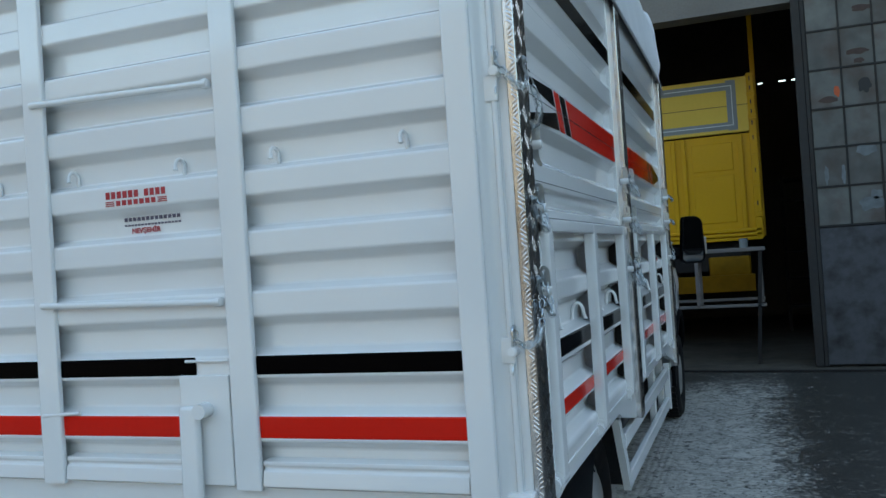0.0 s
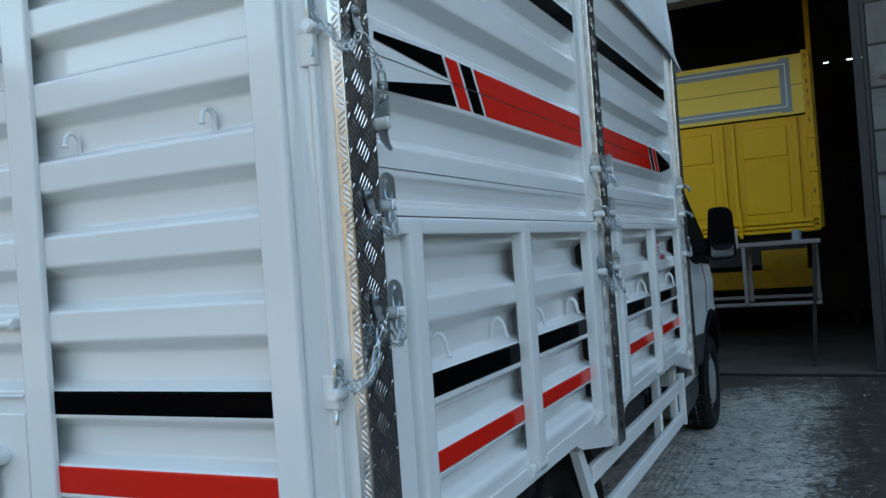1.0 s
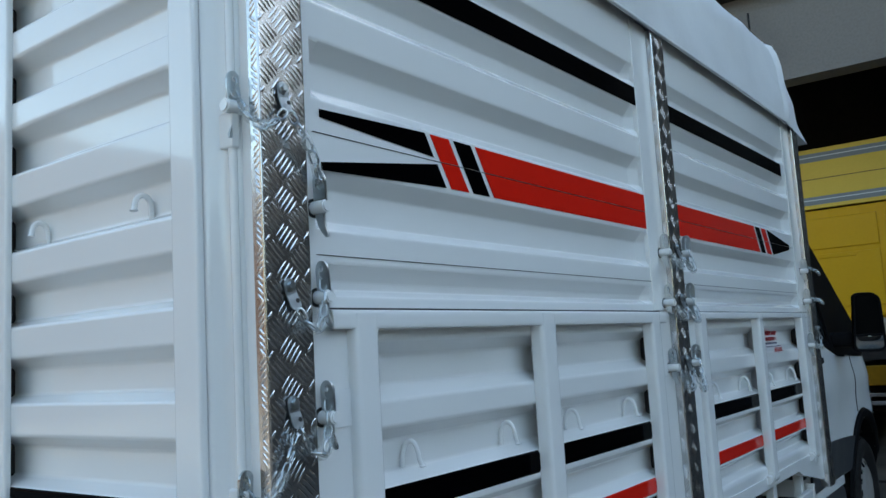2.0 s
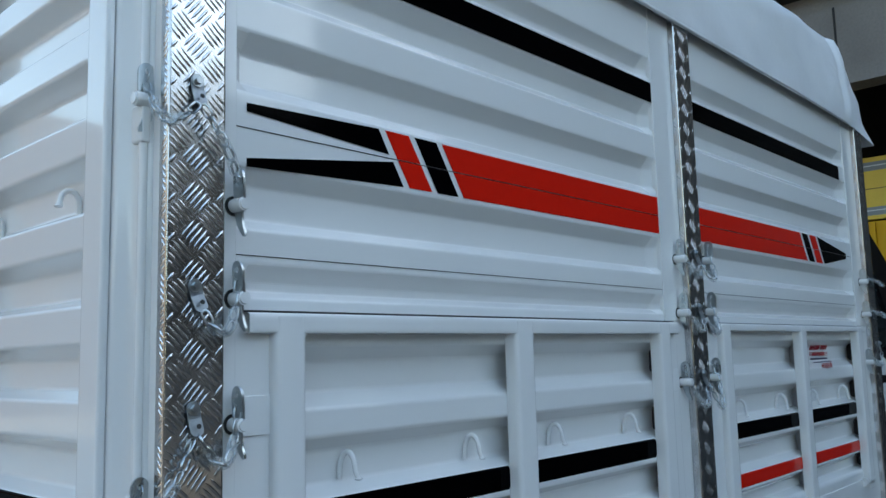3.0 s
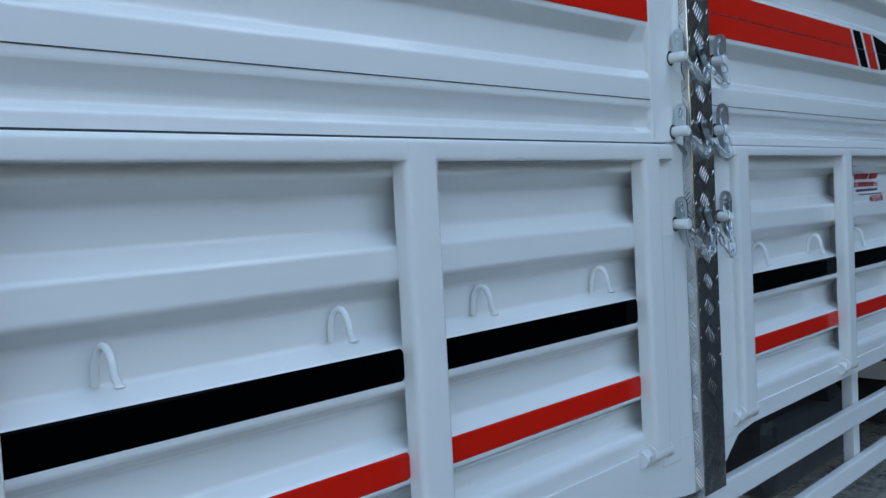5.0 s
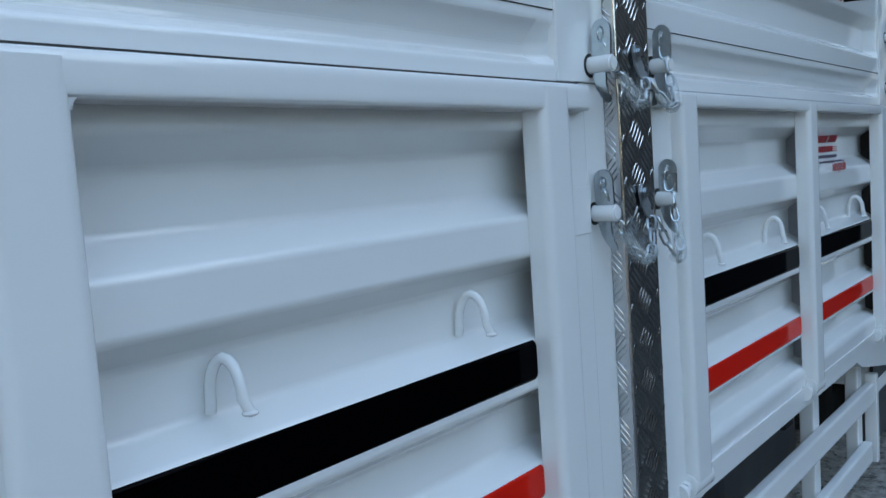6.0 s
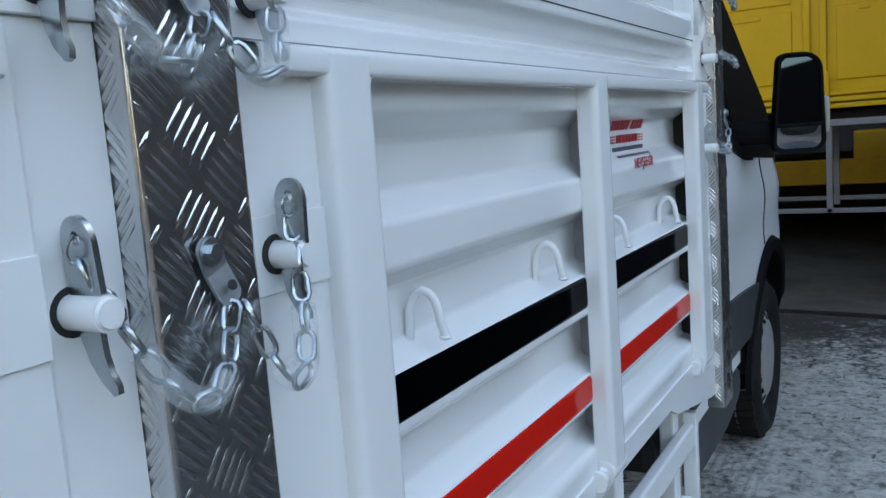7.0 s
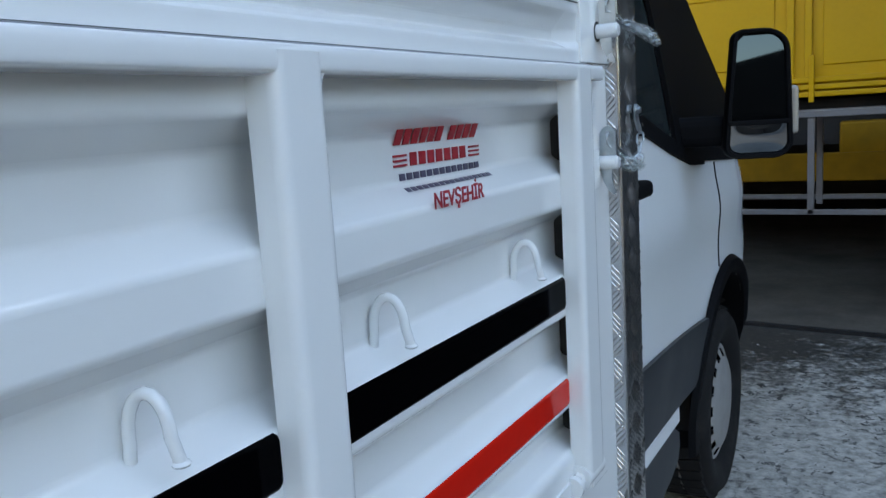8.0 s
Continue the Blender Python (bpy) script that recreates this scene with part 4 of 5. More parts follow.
def lock(put_m, parent=truck, tilt=0.0, seat=0.021, reach=0.041):
    """One lock: a slotted pin standing out along the local x axis from a dark hole, with a wedge driven down through it; z up. Returns the wedge's eye."""
    bm = rod((0.0, 0, 0), (reach, 0, 0), 0.0128, 20)
    bmesh.ops.bevel(bm, geom=[e for e in bm.edges if all(v.co.x > reach - 0.001 for v in e.verts)], offset=0.003, segments=3, affect="EDGES")
    pin = part("lock_pin", bm, WHITE, parent, "white painted round lock pin", smooth=40)
    pin.matrix_local = put_m
    part("pin_hole", rod((-0.002, 0, 0), (0.0022, 0, 0), 0.0180, 20), CAVITY, pin)
    w = part("wedge", wedge_mesh(), ZINC, pin, "galvanised wedge with an eye and hooked tail", smooth=40)
    m = pose(seat, 0, 0.004, 0, tilt, -90)
    w.matrix_local = m
    return put_m @ m @ Vector((0, 0, 0.028))


def tab(x, y, z, tilt=0.0, turn=0.0):
    """A small bolted tab that holds the chains: a rounded plate, its lower half bent outwards, with a slot near the end."""
    bm = bmesh.new()
    half, bend = 0.0120, radians(13)
    ends = [(half * math.cos(q), half * math.sin(q)) for q in (math.pi * k / 10 for k in range(11))]
    ends += [(-half, -0.016), (-half, -0.036)] + [(-half * math.cos(q), -0.036 - half * 0.75 * math.sin(q)) for q in (math.pi * k / 10 for k in range(1, 10))] + [(half, -0.036), (half, -0.016)]

    def folded(d, a, b):
        over = max(0.0, -0.016 - b)
        return (d + over * math.sin(bend), a, max(b, -0.016) - over * math.cos(bend))

    layers = []
    for d in (0.002, 0.0048):
        layers.append([bm.verts.new(folded(d, a, b)) for a, b in ends])
    n = len(ends)
    for k in range(n):
        bm.faces.new((layers[0][k], layers[0][(k + 1) % n], layers[1][(k + 1) % n], layers[1][k]))
    for ring in layers:
        bm.faces.new(ring[:12] + ring[-1:])
        bm.faces.new(ring[11:])
    t = part("chain_tab", bm, DULL_ZINC, truck, "galvanised chain tab with a bolt")
    m = pose(x, y, z, tilt, 0, turn)
    t.matrix_local = m
    part("washer", tube(bmesh.new(), [(0.005, 0, 0), (0.0072, 0, 0)], 0.0108, 18), ZINC, t, smooth=40)
    part("bolt", tube(bmesh.new(), [(0.007, 0, 0), (0.0125, 0, 0)], 0.0068, 6), ZINC, t, "bolt head")
    slot = part("slot", rod((0.0046, 0, -0.026), (0.0056, 0, -0.026), 0.0042, 12), CAVITY, t)
    slot.matrix_local = Matrix.Translation((0.0045, 0, -0.004)) @ Matrix.Rotation(-bend, 4, "Y")
    return m @ Vector(folded(0.005, 0, -0.040))


SLEEVE = bpy.data.materials.new("clear_plastic_sleeve")
SLEEVE.use_nodes = True
SLEEVE.node_tree.nodes["Principled BSDF"].inputs["Base Color"].default_value = (0.75, 0.80, 0.80, 1)
SLEEVE.node_tree.nodes["Principled BSDF"].inputs["Roughness"].default_value = 0.12
see = SLEEVE.node_tree.nodes.new("ShaderNodeBsdfTransparent")
mixs = SLEEVE.node_tree.nodes.new("ShaderNodeMixShader")
mixs.inputs[0].default_value = 0.20
SLEEVE.node_tree.links.new(see.outputs[0], mixs.inputs[1])
SLEEVE.node_tree.links.new(SLEEVE.node_tree.nodes["Principled BSDF"].outputs[0], mixs.inputs[2])
SLEEVE.node_tree.links.new(mixs.outputs[0], SLEEVE.node_tree.nodes["Material Output"].inputs[0])

# middle post: locks before and behind it, chains to the tabs on it
for pz, tz in ((1.362, 1.388), (1.582, 1.604), (1.756, 1.782)):
    hole = tab(0.002, 1.964, tz, random.uniform(12, 26))
    l = lock(pose(-0.028 if pz < 1.5 else -0.0225, 1.866, pz), truck, random.uniform(-5, 5))
    r = lock(pose(-0.0185, 2.066, pz + 0.008), truck, random.uniform(-5, 5), 0.020, 0.036)
    sag = 0.085 if pz < 1.5 else 0.062
    chain(truck, l, hole, sag, Vector((0.024, 0, 0)))
    chain(truck, r, hole + Vector((0.004, 0.006, 0)), sag + 0.012, Vector((0.030, -0.006, 0)))
# rear corner post
for pz, tz, sag in ((1.358, 1.391, 0.070), (1.574, 1.592, 0.062), (1.740, 1.944, 0.010)):
    hole = tab(0.002, 0.112, tz, random.uniform(4, 16))
    r = lock(pose(-0.0195, 0.202, pz), truck, random.uniform(-5, 5), 0.020, 0.038)
    chain(truck, r, hole, sag, Vector((0.020, 0, 0)))
for z, tz in ((1.220, 1.345), (1.910, 1.905)):
    p = lock(pose(-0.052, 0.080, z, 0, 0, -90), truck, random.uniform(-5, 5), 0.030, 0.054)
    chain(truck, p, (0.012, 0.112, tz), 0.055, Vector((0.026, -0.024, 0)))
# front post
for z in (1.380, 1.612, 1.772):
    l = lock(pose(-0.028 if z < 1.5 else -0.0225, 3.786, z), truck, random.uniform(-5, 5))
    if z < 1.5:
        chain(truck, l, tab(0.002, 3.925, 1.47, 4.0), 0.055, Vector((0.016, 0, 0)))
        chain(truck, l + Vector((0.004, 0.004, 0)), (0.010, 3.93, 1.37), 0.02, Vector((0.018, 0, 0)))
    else:
        over = Vector((0.014, 4.06, z - 0.012))
        chain(truck, l, over, 0.012, Vector((0.022, 0, 0)))
        chain(truck, over, (0.004, 3.87, z + 0.015), 0.006, Vector((0.012, 0, 0.01)))

# ---- chassis, side guard, wheels ----
part("chassis_beam", boxed(-0.78, -0.68, 0.2, 6.2, 0.52, 0.70, 0.01), DARKSTEEL, truck)
part("chassis_beam", boxed(-1.62, -1.52, 0.2, 6.2, 0.52, 0.70, 0.01), DARKSTEEL, truck)
for y in (0.35, 1.2, 2.1, 3.0, 3.8):
    part("cross_member", boxed(-W + 0.1, -0.12, y, y + 0.07, 0.68, 0.76, 0.006), DARKSTEEL, truck)
part("fuel_tank", boxed(-0.62, -0.22, 2.75, 3.45, 0.36, 0.66, 0.06, 4), CLADDING, truck)
guard = part("side_guard", boxed(-0.075, -0.045, 1.68, 3.66, 0.598, 0.664, 0.006), WHITE, truck, "white painted side guard with two rails")
part("lower_rail", boxed(-0.075, -0.045, 1.76, 3.62, 0.412, 0.478, 0.006), WHITE, guard)
part("guard_end", boxed(-0.078, -0.041, 3.661, 3.690, 0.395, 0.690, 0.003), WHITE, guard)
for y in (3.10, 3.57):
    part("guard_post", boxed(-0.115, -0.076, y, y + 0.055, 0.40, 0.80, 0.005), WHITE, guard)
bm = polygon([(1.50, 0.76), (1.56, 0.76), (1.78, 0.44), (1.72, 0.41)], lambda a, b, d: (-0.044 - d, a, b), 0.03)
part("guard_brace", bm, WHITE, guard)


def wheel(x, y, z, R=0.355, width=0.225):
    """Tyre with tread blocks and a steel rim with slots; its outer face at x."""
    tyre_pr = [(0.215, -0.03), (0.235, -0.004), (0.285, 0.016), (0.325, 0.014), (0.345, -0.004), (0.353, -0.03), (0.353, -width + 0.05), (0.335, -width + 0.015), (0.29, -width), (0.22, -width + 0.02)]
    bm = bmesh.new()
    n = 56
    rings = [[bm.verts.new((x + d, y + r * R / 0.355 * math.cos(q), z + r * R / 0.355 * math.sin(q))) for r, d in tyre_pr] for q in (2 * math.pi * k / n for k in range(n))]
    for k in range(n):
        a, c = rings[k], rings[(k + 1) % n]
        for i in range(len(tyre_pr) - 1):
            bm.faces.new((a[i], a[i + 1], c[i + 1], c[i]))
    bm.faces.ensure_lookup_table()
    for k, f in enumerate(bm.faces):
        f.material_index = int(k % (len(tyre_pr) - 1) == 5)
    tyre = part("tyre", bm, [RUBBER, SNOWPACK], truck, "black winter tyre with snowy tread", smooth=50)
    bm = bmesh.new()
    for k in range(44):
        q = 2 * math.pi * (k + 0.5) / 44
        for d0, d1, tw in ((-0.085, -0.010, 0.02), (-0.145, -0.092, -0.02), (-0.205, -0.152, 0.02)):
            vs = bmesh.ops.create_cube(bm, size=1.0)["verts"]
            m = Matrix.Translation((x, y, z)) @ Matrix.Rotation(q, 4, "X") @ Matrix.Translation(((d0 + d1) / 2, 0.3545, 0)) @ Matrix.Rotation(tw * 8, 4, "Y") @ Matrix.Diagonal((d1 - d0, 0.014, 0.044, 1))
            for v in vs:
                v.co = m @ v.co
    part("tyre_tread", bm, RUBBER, tyre)
    rim_pr = [(0.224, -0.028), (0.217, -0.018), (0.208, -0.020), (0.201, -0.014), (0.172, 0.000), (0.158, 0.006), (0.080, 0.008), (0.062, 0.014), (0.03, 0.015), (0.0, 0.015)]
    bm = bmesh.new()
    n = 60
    rings = [[bm.verts.new((x + d, y + r * math.cos(q), z + r * math.sin(q))) for r, d in rim_pr[:-1]] for q in (2 * math.pi * k / n for k in range(n))]
    hub = bm.verts.new((x + rim_pr[-1][1], y, z))
    for k in range(n):
        a, c = rings[k], rings[(k + 1) % n]
        for i in range(len(rim_pr) - 2):
            if i == 3 and k % 4 in (0, 1):
                continue
            bm.faces.new((a[i], a[i + 1], c[i + 1], c[i]))
        bm.faces.new((a[-1], c[-1], hub))
    rim = part("rim", bm, RIM, truck, "dull silver steel rim with slots", smooth=35)
    part("brake_drum", rod((x - 0.15, y, z), (x - 0.085, y, z), 0.19, 24), DARKSTEEL, rim)


wheel(-0.132, 5.45, 0.353)
wheel(-0.17, 1.55, 0.353)
wheel(-1.91, 5.45, 0.353)
wheel(-1.91, 1.55, 0.353)
# mudguard over the rear wheel
bm = bmesh.new()
arc = [(1.55 + 0.46 * math.cos(q), 0.353 + 0.43 * math.sin(q)) for q in (math.pi * k / 18 for k in range(19))]
lo = [bm.verts.new((-0.10, y, z)) for y, z in arc]
hi = [bm.verts.new((-0.46, y, z)) for y, z in arc]
for i in range(18):
    bm.faces.new((lo[i], lo[i + 1], hi[i + 1], hi[i]))
bmesh.ops.solidify(bm, geom=bm.faces[:], thickness=0.006)
part("mudguard", bm, CLADDING, truck, smooth=60)

# ---- cab ----
CW = 2.06
CX = -W / 2
AY, AZ, AR = 5.45, 0.40, 0.475


def cab_top(y):
    return float(np.interp(y, [3.95, 4.05, 4.65, 4.88, 5.44, 5.67, 5.80, 5.92, 6.05, 6.40, 6.58, 6.66], [2.30, 2.40, 2.42, 2.32, 1.715, 1.515, 1.41, 1.365, 1.32, 1.18, 1.04, 0.85]))


def cab_half(y, z):
    """Half the cab's width at a place along it and a height."""
    h = CW / 2 - 0.012
    h -= 0.20 * max(0.0, z - 1.30) ** 1.25
    h -= 0.05 * max(0.0, 0.75 - z)
    h += 0.018 * math.exp(-((z - 1.12) / 0.10) ** 2)
    h -= 0.20 * max(0.0, (y - 5.80)) ** 1.6 + 0.26 * max(0.0, y - 5.70) * max(0.0, z - 0.90)
    h -= 0.8 * max(0.0, y - 5.88) * min(1.0, max(0.0, (0.85 - z) / 0.2))
    h += 0.028 * math.exp(-(((y - AY) / 0.45) ** 2 + ((z - AZ - 0.3) / 0.35) ** 2))
    return h


bm = bmesh.new()
ys = [3.98 + 2.68 * k / 89 for k in range(90)]
NZ = 44
cols_v = []
screen = []
for y in ys:
    top = cab_top(y)
    ring = []
    for i in range(NZ + 1):
        z = 0.56 + (top - 0.56) * (i / NZ)
        ring.append(bm.verts.new((CX + cab_half(y, z), y, z)))
    for u in (0.93, 0.8, 0.4, 0, -0.4, -0.8, -0.93):
        ring.append(bm.verts.new((CX + cab_half(y, top) * u, y, top + 0.05 * (1 - u * u) + 0.02)))
    for i in range(NZ, -1, -1):
        z = 0.56 + (top - 0.56) * (i / NZ)
        ring.append(bm.verts.new((CX - cab_half(y, z), y, z)))
    cols_v.append(ring)
for a, c in zip(cols_v, cols_v[1:]):
    for i in range(len(a) - 1):
        mid = (a[i].co + c[i + 1].co) / 2
        if (mid.y - AY) ** 2 + (mid.z - AZ) ** 2 < (AR - 0.02) ** 2 and (i < NZ or i > NZ + 6):
            continue
        side = i < NZ or i > NZ + 7
        belt = float(np.interp(mid.y, [4.02, 4.50, 4.97, 5.67], [1.43, 1.415, 1.30, 1.258]))
        pillar = float(np.interp(mid.y, [4.95, 5.12, 5.56, 5.76], [2.14, 1.95, 1.50, 1.30]))
        if side and 4.06 < mid.y < 5.18 and belt + 0.015 < mid.z < min(2.12, pillar - 0.02):
            continue
        if NZ <= i <= NZ + 7 and 4.92 < mid.y < 5.78:
            screen.append([v.co.copy() for v in (a[i], a[i + 1], c[i + 1], c[i])])
            continue
        bm.faces.new((a[i], a[i + 1], c[i + 1], c[i]))
bm.faces.new(cols_v[0])
bm.faces.new(list(reversed(cols_v[-1])))
cab = part("cab", bm, WHITE, truck, "white van cab with dark plastic trim", smooth=32)


bm = bmesh.new()
for quad in screen:
    bm.faces.new([bm.verts.new(p) for p in quad])
bmesh.ops.remove_doubles(bm, verts=bm.verts, dist=0.0005)
part("windscreen", bm, SCREEN, cab, "dark windscreen with black edge", smooth=40)


def skin(name, ya, yb, lo, hi, mat, label="", off=0.006, ny=24, nz=12, sign=1):
    """A panel that follows the cab's side between the height curves lo(y) and hi(y)."""
    bm = bmesh.new()
    g = []
    for j in range(ny + 1):
        y = ya + (yb - ya) * j / ny
        g.append([(y, lo(y) + (hi(y) - lo(y)) * i / nz) for i in range(nz + 1)])
    front = [[bm.verts.new((CX + sign * (cab_half(y, z) + off), y, z)) for y, z in r] for r in g]
    back = [[bm.verts.new((CX + sign * (cab_half(y, z) + off - 0.012), y, z)) for y, z in r] for r in g]
    for layer in (front, back):
        for a, c in zip(layer, layer[1:]):
            for i in range(nz):
                bm.faces.new((a[i], a[i + 1], c[i + 1], c[i]))
    for j in range(ny):
        for i in (0, nz):
            bm.faces.new((front[j][i], front[j + 1][i], back[j + 1][i], back[j][i]))
    for j in (0, ny):
        for i in range(nz):
            bm.faces.new((front[j][i], front[j][i + 1], back[j][i + 1], back[j][i]))
    return part(name, bm, mat, cab, label, smooth=40)


belt_z = lambda y: float(np.interp(y, [4.02, 4.50, 4.74, 4.97, 5.67], [1.43, 1.415, 1.35, 1.30, 1.258]))
pillar_z = lambda y: float(np.interp(y, [3.9, 4.95, 5.12, 5.33, 5.56, 5.76], [2.14, 2.14, 1.95, 1.73, 1.51, 1.30]))
for sg in (1, -1):
    skin("window", 4.05, 4.86, lambda y: belt_z(y) + 0.01, lambda y: min(2.10, pillar_z(y)), GLASS, "dark door window glass", off=-0.006, sign=sg)
    skin("pillar_trim", 4.84, 5.76, lambda y: belt_z(y) - 0.004, lambda y: pillar_z(y), PLASTIC, "black mirror corner trim", off=0.006, ny=24, sign=sg)
    skin("pillar_cover", 4.93, 5.76, lambda y: pillar_z(y) - 0.012, lambda y: max(pillar_z(y) + 0.01, cab_top(y) - 0.004), PLASTIC, "black windscreen pillar", off=0.005, ny=20, nz=5, sign=sg)
    skin("window_seal", 4.04, 5.14, lambda y: belt_z(y) - 0.016, lambda y: belt_z(y) + 0.036, PLASTIC, off=0.008, nz=2, sign=sg)
    skin("window_post", 4.03, 4.09, lambda y: belt_z(y), lambda y: 2.14, PLASTIC, off=0.005, ny=3, sign=sg)
    skin("window_post", 4.80, 4.87, lambda y: belt_z(y), lambda y: pillar_z(y) - 0.004, PLASTIC, off=0.009, ny=3, sign=sg)
    skin("roof_seal", 4.03, 4.93, lambda y: 2.08, lambda y: 2.16, PLASTIC, off=0.006, nz=2, sign=sg)
    skin("side_cladding", 3.985, 5.088, lambda y: max(0.572, AZ + math.sqrt(max(0.0, (AR + 0.02) ** 2 - (AY - y) ** 2))), lambda y: float(np.interp(y, [3.985, 4.80, 4.99, 5.09], [0.815, 0.785, 0.775, 0.768])), CLADDING, "dark grey plastic side cladding", off=0.016, sign=sg)
    skin("door_gap", 5.31, 5.317, lambda y: 0.90, lambda y: 1.27, PLASTIC, off=0.0035, ny=1, sign=sg)
    skin("windscreen_edge", 5.76, 5.94, lambda y: float(np.interp(y, [5.76, 5.94], [1.26, 1.30])), lambda y: float(np.interp(y, [5.76, 5.94], [1.315, 1.345])), PLASTIC, off=0.004, ny=6, nz=2, sign=sg)
# wheel arch trim
for sg in (1, -1):
    bm = bmesh.new()
    prev = None
    for k in range(41):
        q = radians(-8 + 180 * k / 40)
        ring = []
        for r, o in ((AR - 0.02, -0.10), (AR - 0.025, 0.010), (AR - 0.010, 0.024), (AR + 0.026, 0.024), (AR + 0.040, 0.004)):
            y, z = AY - r * math.cos(q), AZ + r * math.sin(q)
            ring.append(bm.verts.new((CX + sg * (cab_half(y, max(z, 0.42)) + o), y, z)))
        if prev:
            for i in range(4):
                bm.faces.new((prev[i], prev[i + 1], ring[i + 1], ring[i]))
        prev = ring
    part("arch_trim", bm, PLASTIC, cab, "black plastic wheel arch trim", smooth=45)
    bm = bmesh.new()
    arc = [(AY - (AR - 0.02) * math.cos(q), AZ + (AR - 0.02) * math.sin(q)) for q in (math.pi * k / 18 for k in range(19))]
    lo = [bm.verts.new((CX + sg * 1.0, y, z)) for y, z in arc]
    hi = [bm.verts.new((CX + sg * 0.62, y, z)) for y, z in arc]
    for i in range(18):
        bm.faces.new((lo[i], lo[i + 1], hi[i + 1], hi[i]))
    bm.faces.new(hi)
    part("wheel_well", bm, DARKSTEEL, cab, smooth=60)
part("sill", boxed(-0.19, -0.128, 3.985, 4.78, 0.512, 0.570, 0.006), WHITE, cab)
bm = polygon([(3.99, 0.508), (4.74, 0.508), (4.80, 0.470), (4.805, 0.425), (4.78, 0.388), (4.70, 0.362), (4.56, 0.340), (4.46, 0.332), (3.99, 0.332)], lambda a, b, d: (-0.136 - d, a, b), 0.03)
part("lower_skirt", bm, CLADDING, cab, "muddy dark grey lower skirt")
part("underbody", boxed(CX - 0.9, CX + 0.9, 3.96, 4.90, 0.36, 0.56, 0.03), DARKSTEEL, cab)
part("front_bumper", boxed(CX - 0.86, CX + 0.86, 6.35, 6.70, 0.30, 0.78, 0.08, 4), PLASTIC, cab)
part("door_handle", boxed(-0.125, -0.062, 4.10, 4.30, 1.262, 1.302, 0.014, 3), PLASTIC, cab, "black door handle")
# seat back and steering wheel dimly seen through the glass
part("seat_back", boxed(-0.85, -0.30, 4.05, 4.25, 0.95, 1.75, 0.06, 3), PLASTIC, cab)

# door mirror: a rounded housing, narrower towards the top, with a flat glass over a small convex one
def mirror_shape(grow, y):
    """The housing's outline, rounded at its four corners."""
    corners = ((0.088, -0.186, 0.050), (0.080, 0.186, 0.066), (-0.066, 0.186, 0.030), (-0.088, -0.186, 0.040))
    pts = []
    for (cx, cz, r), q0 in zip(corners, (-90, 0, 90, 180)):
        ox, oz = cx - math.copysign(r, cx), cz - math.copysign(r, cz)
        pts += [(ox + (r + grow) * math.cos(radians(q0 + 15 * k)), y, oz + (r + grow) * math.sin(radians(q0 + 15 * k))) for k in range(7)]
    return pts


bm = bmesh.new()
rings = [[bm.verts.new(p) for p in mirror_shape(g, y)] for g, y in ((-0.016, -0.010), (-0.012, -0.024), (-0.004, -0.026), (0.0, -0.016), (0.0, 0.030), (-0.008, 0.062), (-0.026, 0.088), (-0.034, 0.094))]
for p, q in zip(rings, rings[1:]):
    for k in range(len(p)):
        bm.faces.new((p[k], p[(k + 1) % len(p)], q[(k + 1) % len(p)], q[k]))
bm.faces.new(rings[0])
bm.faces.new(rings[-1])
mirror = part("door_mirror", bm, PLASTIC, truck, "black twin-glass door mirror", smooth=50)
mirror.matrix_local = pose(0.076, 4.92, 1.490, 0, 0, 20) @ Matrix.Diagonal((1.10, 1, 1, 1))


def mirror_glass(name, z0, z1, lean, bulge, mat, label):
    """A pane filling the housing's mouth between two heights; bulge is the rise at its middle."""
    bm = bmesh.new()
    nx, nz = 14, 12
    mid, hh = (z0 + z1) / 2, (z1 - z0) / 2
    rows = []
    for j in range(nz + 1):
        v = -1 + 2 * j / nz
        z = mid + hh * v
        r = 0.020 * math.sqrt(max(0.0, 1 - ((0.03 - (z1 - z)) / 0.03) ** 2)) - 0.020 if z1 - z < 0.03 and z1 > 0 else 0.0
        r = 0.026 * math.sqrt(max(0.0, 1 - ((0.03 - (z - z0)) / 0.03) ** 2)) - 0.026 if z - z0 < 0.03 and z0 < -0.1 else r
        left, right = -0.074 + 0.020 * (z + 0.186) / 0.372 - r, 0.073 - 0.008 * (z + 0.186) / 0.372 + r
        rows.append([bm.verts.new((left + (right - left) * (i / nx), -0.0145 - lean * (z - mid) - bulge * (1 - v * v) * (1 - (2 * i / nx - 1) ** 2), z)) for i in range(nx + 1)])
    for p, q in zip(rows, rows[1:]):
        for i in range(nx):
            bm.faces.new((p[i], p[i + 1], q[i + 1], q[i]))
    return part(name, bm, mat, mirror, label, smooth=60)


mirror_glass("upper_glass", -0.074, 0.168, math.tan(radians(-2.15)), 0.0, MIRROR, "upper mirror glass")
mirror_glass("lower_glass", -0.168, -0.088, math.tan(radians(2.6)), 0.0026, CONVEX, "small wide-angle mirror glass")
part("glass_divider", boxed(-0.078, 0.078, -0.030, -0.010, -0.088, -0.074, 0.003), PLASTIC, mirror)
part("mirror_arm", boxed(-0.26, -0.06, 0.02, 0.085, -0.150, -0.055, 0.03, 3), PLASTIC, mirror)
part("indicator", boxed(0.078, 0.104, -0.012, 0.085, -0.120, 0.020, 0.011, 3), CLEARLENS, mirror, "clear side indicator lens")

# ======== in the garage ========
YB = 9.50
